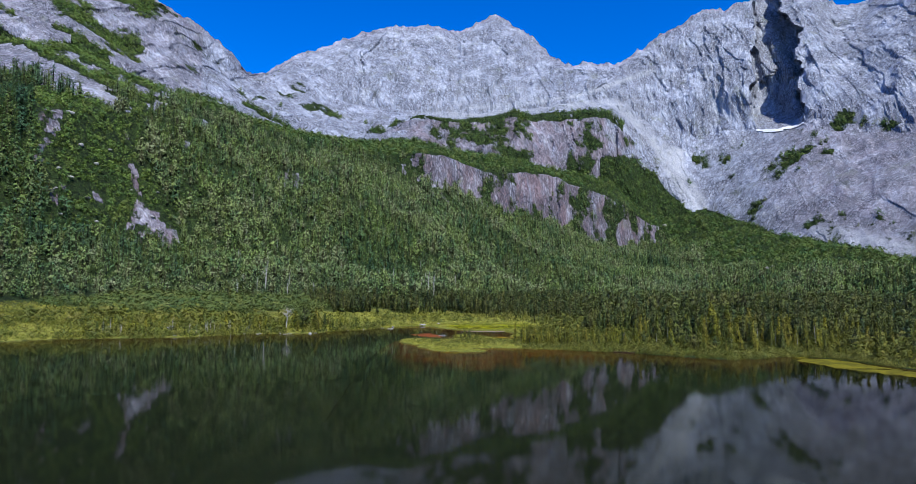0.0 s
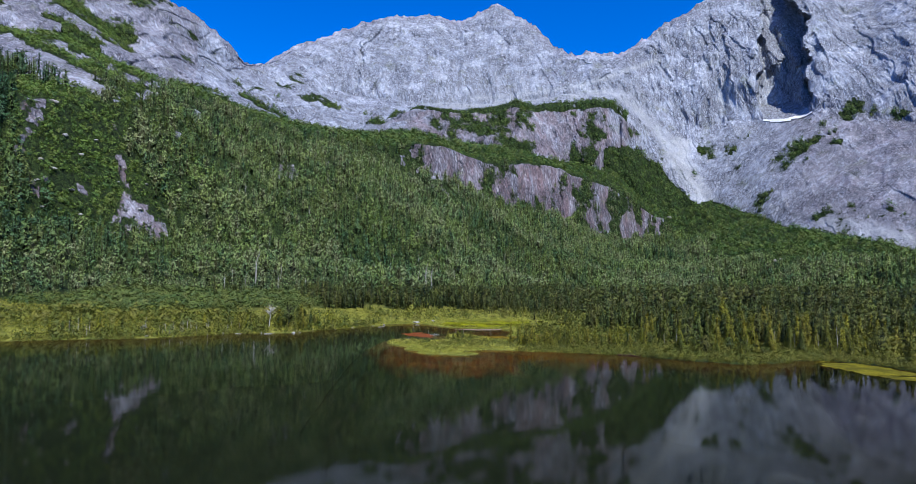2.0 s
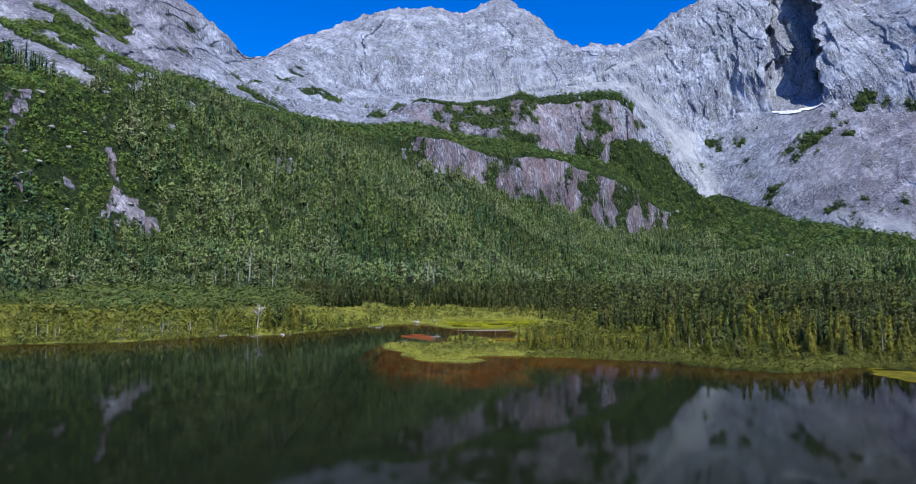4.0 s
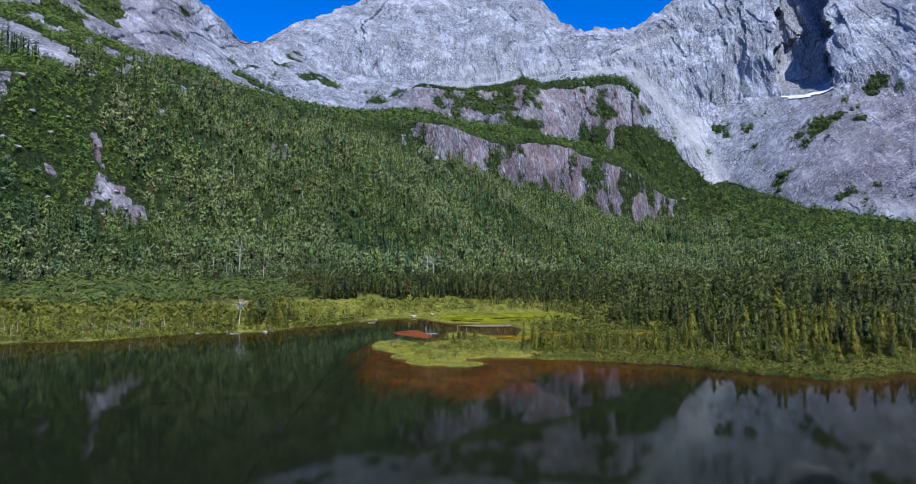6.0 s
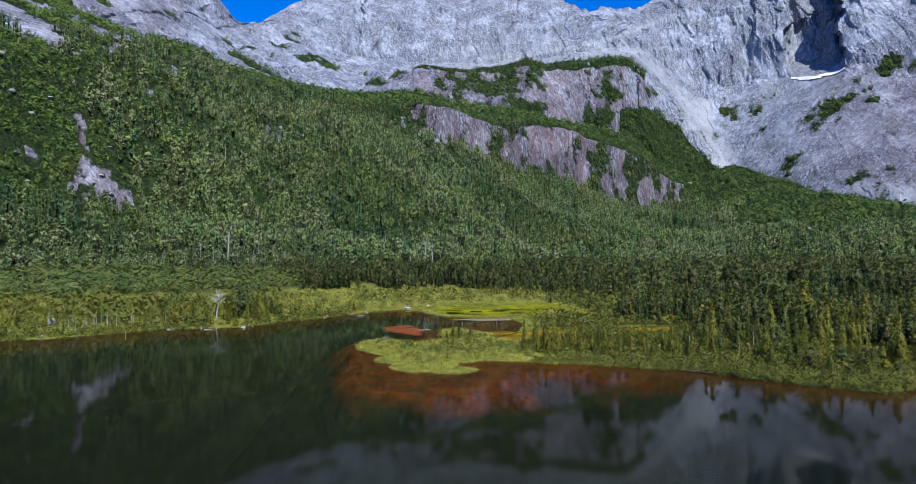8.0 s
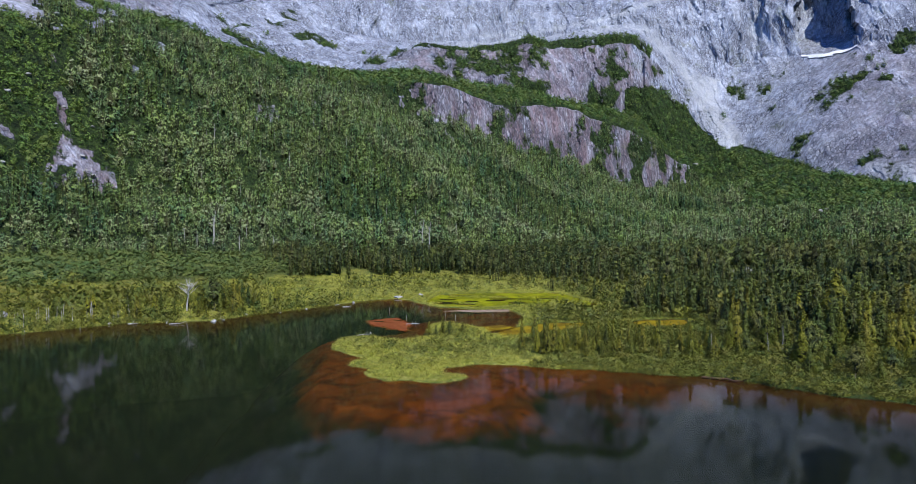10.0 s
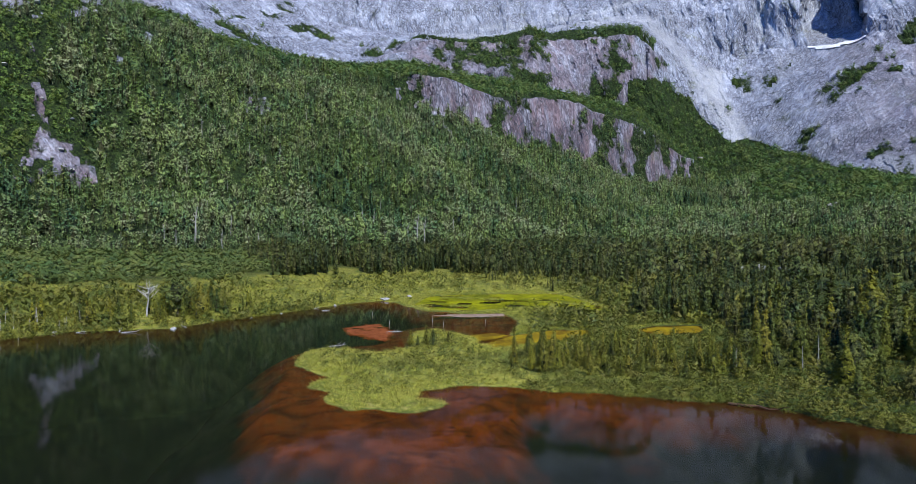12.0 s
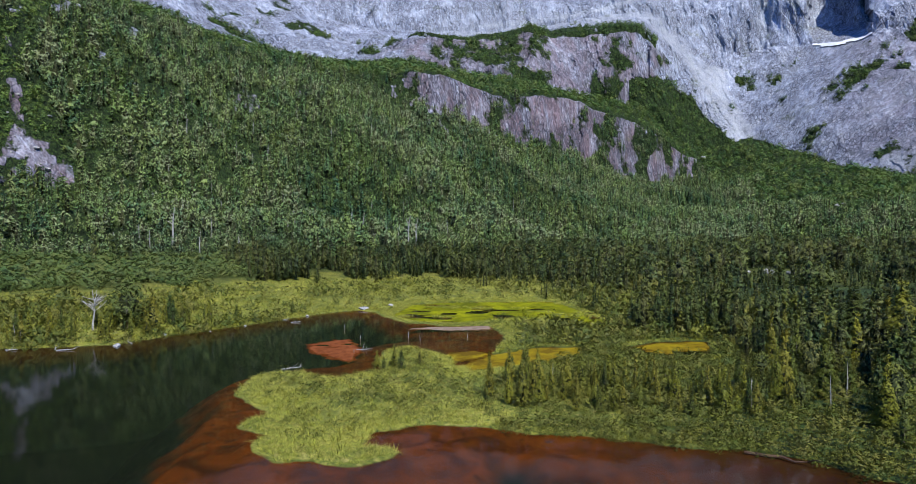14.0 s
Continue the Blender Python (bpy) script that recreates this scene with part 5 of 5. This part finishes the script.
def drift_log(pr, x, y, length, turn, radius, rise=0.0, twigs=2, mat=None, label="grey driftwood lying in the shallows"):
    root = new("driftwood")
    pts = [(length * (k / 5 - 0.5), pr.uniform(-0.06, 0.06) * length, rise * (k / 5) + pr.uniform(-0.01, 0.02) * length) for k in range(6)]
    bm = bmesh.new()
    tube(bm, pts, [radius, radius, radius * 0.95, radius * 0.8, radius * 0.65, radius * 0.3], 7)
    part("stem", bm, mat or M_DEAD, root)
    for _ in range(twigs):
        p = Vector(pts[pr.randrange(2, 6)])
        bm = bmesh.new()
        e = p + Vector((pr.uniform(0, 0.3), pr.uniform(-0.35, 0.35), pr.uniform(0.05, 0.35))) * length
        tube(bm, [p, p.lerp(e, 0.5) + Vector((0, 0, 0.03 * length)), e], [radius * 0.45, radius * 0.3, radius * 0.1], 5)
        part("twig", bm, mat or M_DEAD, root)
    root.matrix_basis = Matrix.Translation((x, y, 0.02 + radius * 0.4)) @ Matrix.Rotation(turn, 4, "Z")
    return tagged(root, label, "driftwood", "driftwood along the shore")


def lay_driftwood():
    pr = random.Random(29)
    for x, y, ln, turn, r in ((-39.5, 200.5, 2.6, 0.5, 0.09), (-39, 201.2, 2.0, 0.2, 0.06), (-83, 206.5, 2.6, 0.4, 0.10), (-58, 243, 2.2, 0.3, 0.09), (-86, 208, 2.0, 1.9, 0.08),
                              (-33.5, 216.5, 2.8, 0.2, 0.07), (-77, 214.5, 2.4, 2.6, 0.08), (-92, 205, 2.0, 0.2, 0.08), (-62, 246.5, 1.6, 0.9, 0.07)):
        drift_log(pr, x, y, ln, turn, r, 0.15)
    drift_log(pr, 19.6, 174.6, 5.2, -0.35, 0.16, 0.05, 1, M_LOG, "long dark waterlogged trunk beside the bank")
    for x, y, h in ((-34.5, 214, 0.6), (-37.5, 226, 0.8), (-29, 229, 1.2), (-26, 226, 1.1), (-45, 238, 0.9), (-18, 231, 0.9), (-104, 190, 0.7), (-97, 196, 0.8)):
        st = new("stake")
        bm = bmesh.new()
        tube(bm, [(0, 0, -1.2), (0.03, 0.02, h * 0.5), (0.1 * pr.uniform(-1, 1), 0.05, h)], [0.05, 0.045, 0.02], 6)
        part("stem", bm, M_DEAD, st)
        st.matrix_basis = Matrix.Translation((x, y, 0))
        tagged(st, "thin dead stem standing in the shallow water", "dead stem", "dead stems in the lagoon")


def floating_mat(name, poly, z, material, label, category, seed, holes=0.0, step=0.9, rough=0.7):
    """A thin, uneven sheet with a ragged edge."""
    q = np.array(poly)
    xs, ys = np.arange(q[:, 0].min() - 2, q[:, 0].max() + 2, step), np.arange(q[:, 1].min() - 2, q[:, 1].max() + 2, step)
    gx, gy = np.meshgrid(xs, ys)
    jx, jy = fbm(gx * 0.4, gy * 0.4, 0, 3, seed) * rough, fbm(gx * 0.4, gy * 0.4, 7, 3, seed) * rough
    d = -signed(gx + jx, gy + jy, poly)
    if holes:
        d = np.minimum(d, (fbm(gx / 7, gy / 3.2, 0, 3, seed + 3) + 0.75 - holes) * 4)
    h = z + 0.05 * np.clip(d, -1.6, 1.0) + 0.012 * fbm(gx * 1.1, gy * 1.1, 0, 3, seed + 5)
    keep = d > -1.4
    idx = np.arange(gx.size).reshape(gx.shape)
    f = np.stack([idx[:-1, :-1], idx[:-1, 1:], idx[1:, 1:], idx[1:, :-1]], -1).reshape(-1, 4)
    f = f[(keep.ravel()[f]).all(1)]
    used = np.unique(f)
    back = np.full(gx.size, -1)
    back[used] = np.arange(len(used))
    v = np.stack([gx, gy, h], -1).reshape(-1, 3)[used]
    return tagged(new(name, mesh_from(name, v, back[f], [material], None, None, True)), label, category, kind="structure")


def lay_mats():
    floating_mat("algae_mat", PONDS[2], 0.02, M_ALGAE, "bright yellow-green algae mat on the marsh pool", "algae", 3, 0.2)
    floating_mat("algae_mat", PONDS[1], 0.02, M_OCHRE, "ochre-yellow algae on a shallow pool", "algae", 5, 0.1)
    floating_mat("algae_mat", [(13, 226), (16.5, 231.5), (25, 234), (24.5, 227), (20, 225), (17, 222.5)], 0.02, M_OCHRE, "ochre-yellow algae on a shallow pool", "algae", 6, 0.5)
    floating_mat("algae_mat", [(-20, 205), (-12, 216), (-14.5, 219), (-24, 211)], 0.0, M_OCHRE, "ochre-yellow algae on a shallow pool", "algae", 8, 0.35)
    floating_mat("algae_mat", [(61, 176), (58.5, 166), (60.5, 155), (66, 146), (72, 141), (73, 150), (70, 160), (68, 170)], 0.03, M_BANK, "olive-yellow algae along the bank", "algae", 9, 0.3)
    floating_mat("mud_bank", [(-44.5, 219), (-40, 224.5), (-35.5, 218), (-33, 208), (-40.4, 212)], 0.02, M_REDMUD, "rust-red mud bank just above the water", "mud bank", 11, 0.12, 0.5, 0.6)
    floating_mat("silt_bar", [(-31, 239.5), (-25, 242.8), (-15.5, 245.5), (-15, 243), (-21.4, 240)], 0.03, M_SAND, "pale silt bar beside the marsh pool", "silt bar", 13, 0.0, 0.5)


def lay_snow():
    """Old snow on the ledge under the cleft."""
    rows = np.where((GS[:, 0] > 5.8) & (GS[:, 0] < 6.01))[0]
    cols = np.where((BEARING > 17.0) & (BEARING < 21.0))[0]
    gx, gy, gz, a = (g[np.ix_(rows, cols)] for g in (GX, GY, GZ, GA))
    f = np.linspace(0, 1, len(rows))[:, None]
    keep = np.abs(f - 0.68 - 0.1 * np.sin(a * 2.3)) < 0.25 * np.sqrt(np.clip(1 - ((a - 19) / 1.95) ** 2, 0, 1)) + 0.05
    sn, cs = np.sin(np.radians(a)), np.cos(np.radians(a))
    v = np.stack([gx - sn * 0.8, gy - cs * 0.8, gz + 1.2], -1).reshape(-1, 3)
    idx = np.arange(gx.size).reshape(gx.shape)
    q = np.stack([idx[:-1, :-1], idx[:-1, 1:], idx[1:, 1:], idx[1:, :-1]], -1).reshape(-1, 4)[:, ::-1]
    q = q[keep.ravel()[q].sum(1) > 2]
    used = np.unique(q)
    back = np.full(gx.size, -1)
    back[used] = np.arange(len(used))
    tagged(new("snow_patch", mesh_from("snow_patch", v[used], back[q], [M_SNOW], None, None, True)), "strip of old snow on a granite ledge", "snow", kind="structure")


plant_near_trees()
plant_dead_trees()
lay_boulders()
lay_driftwood()
lay_mats()
lay_snow()
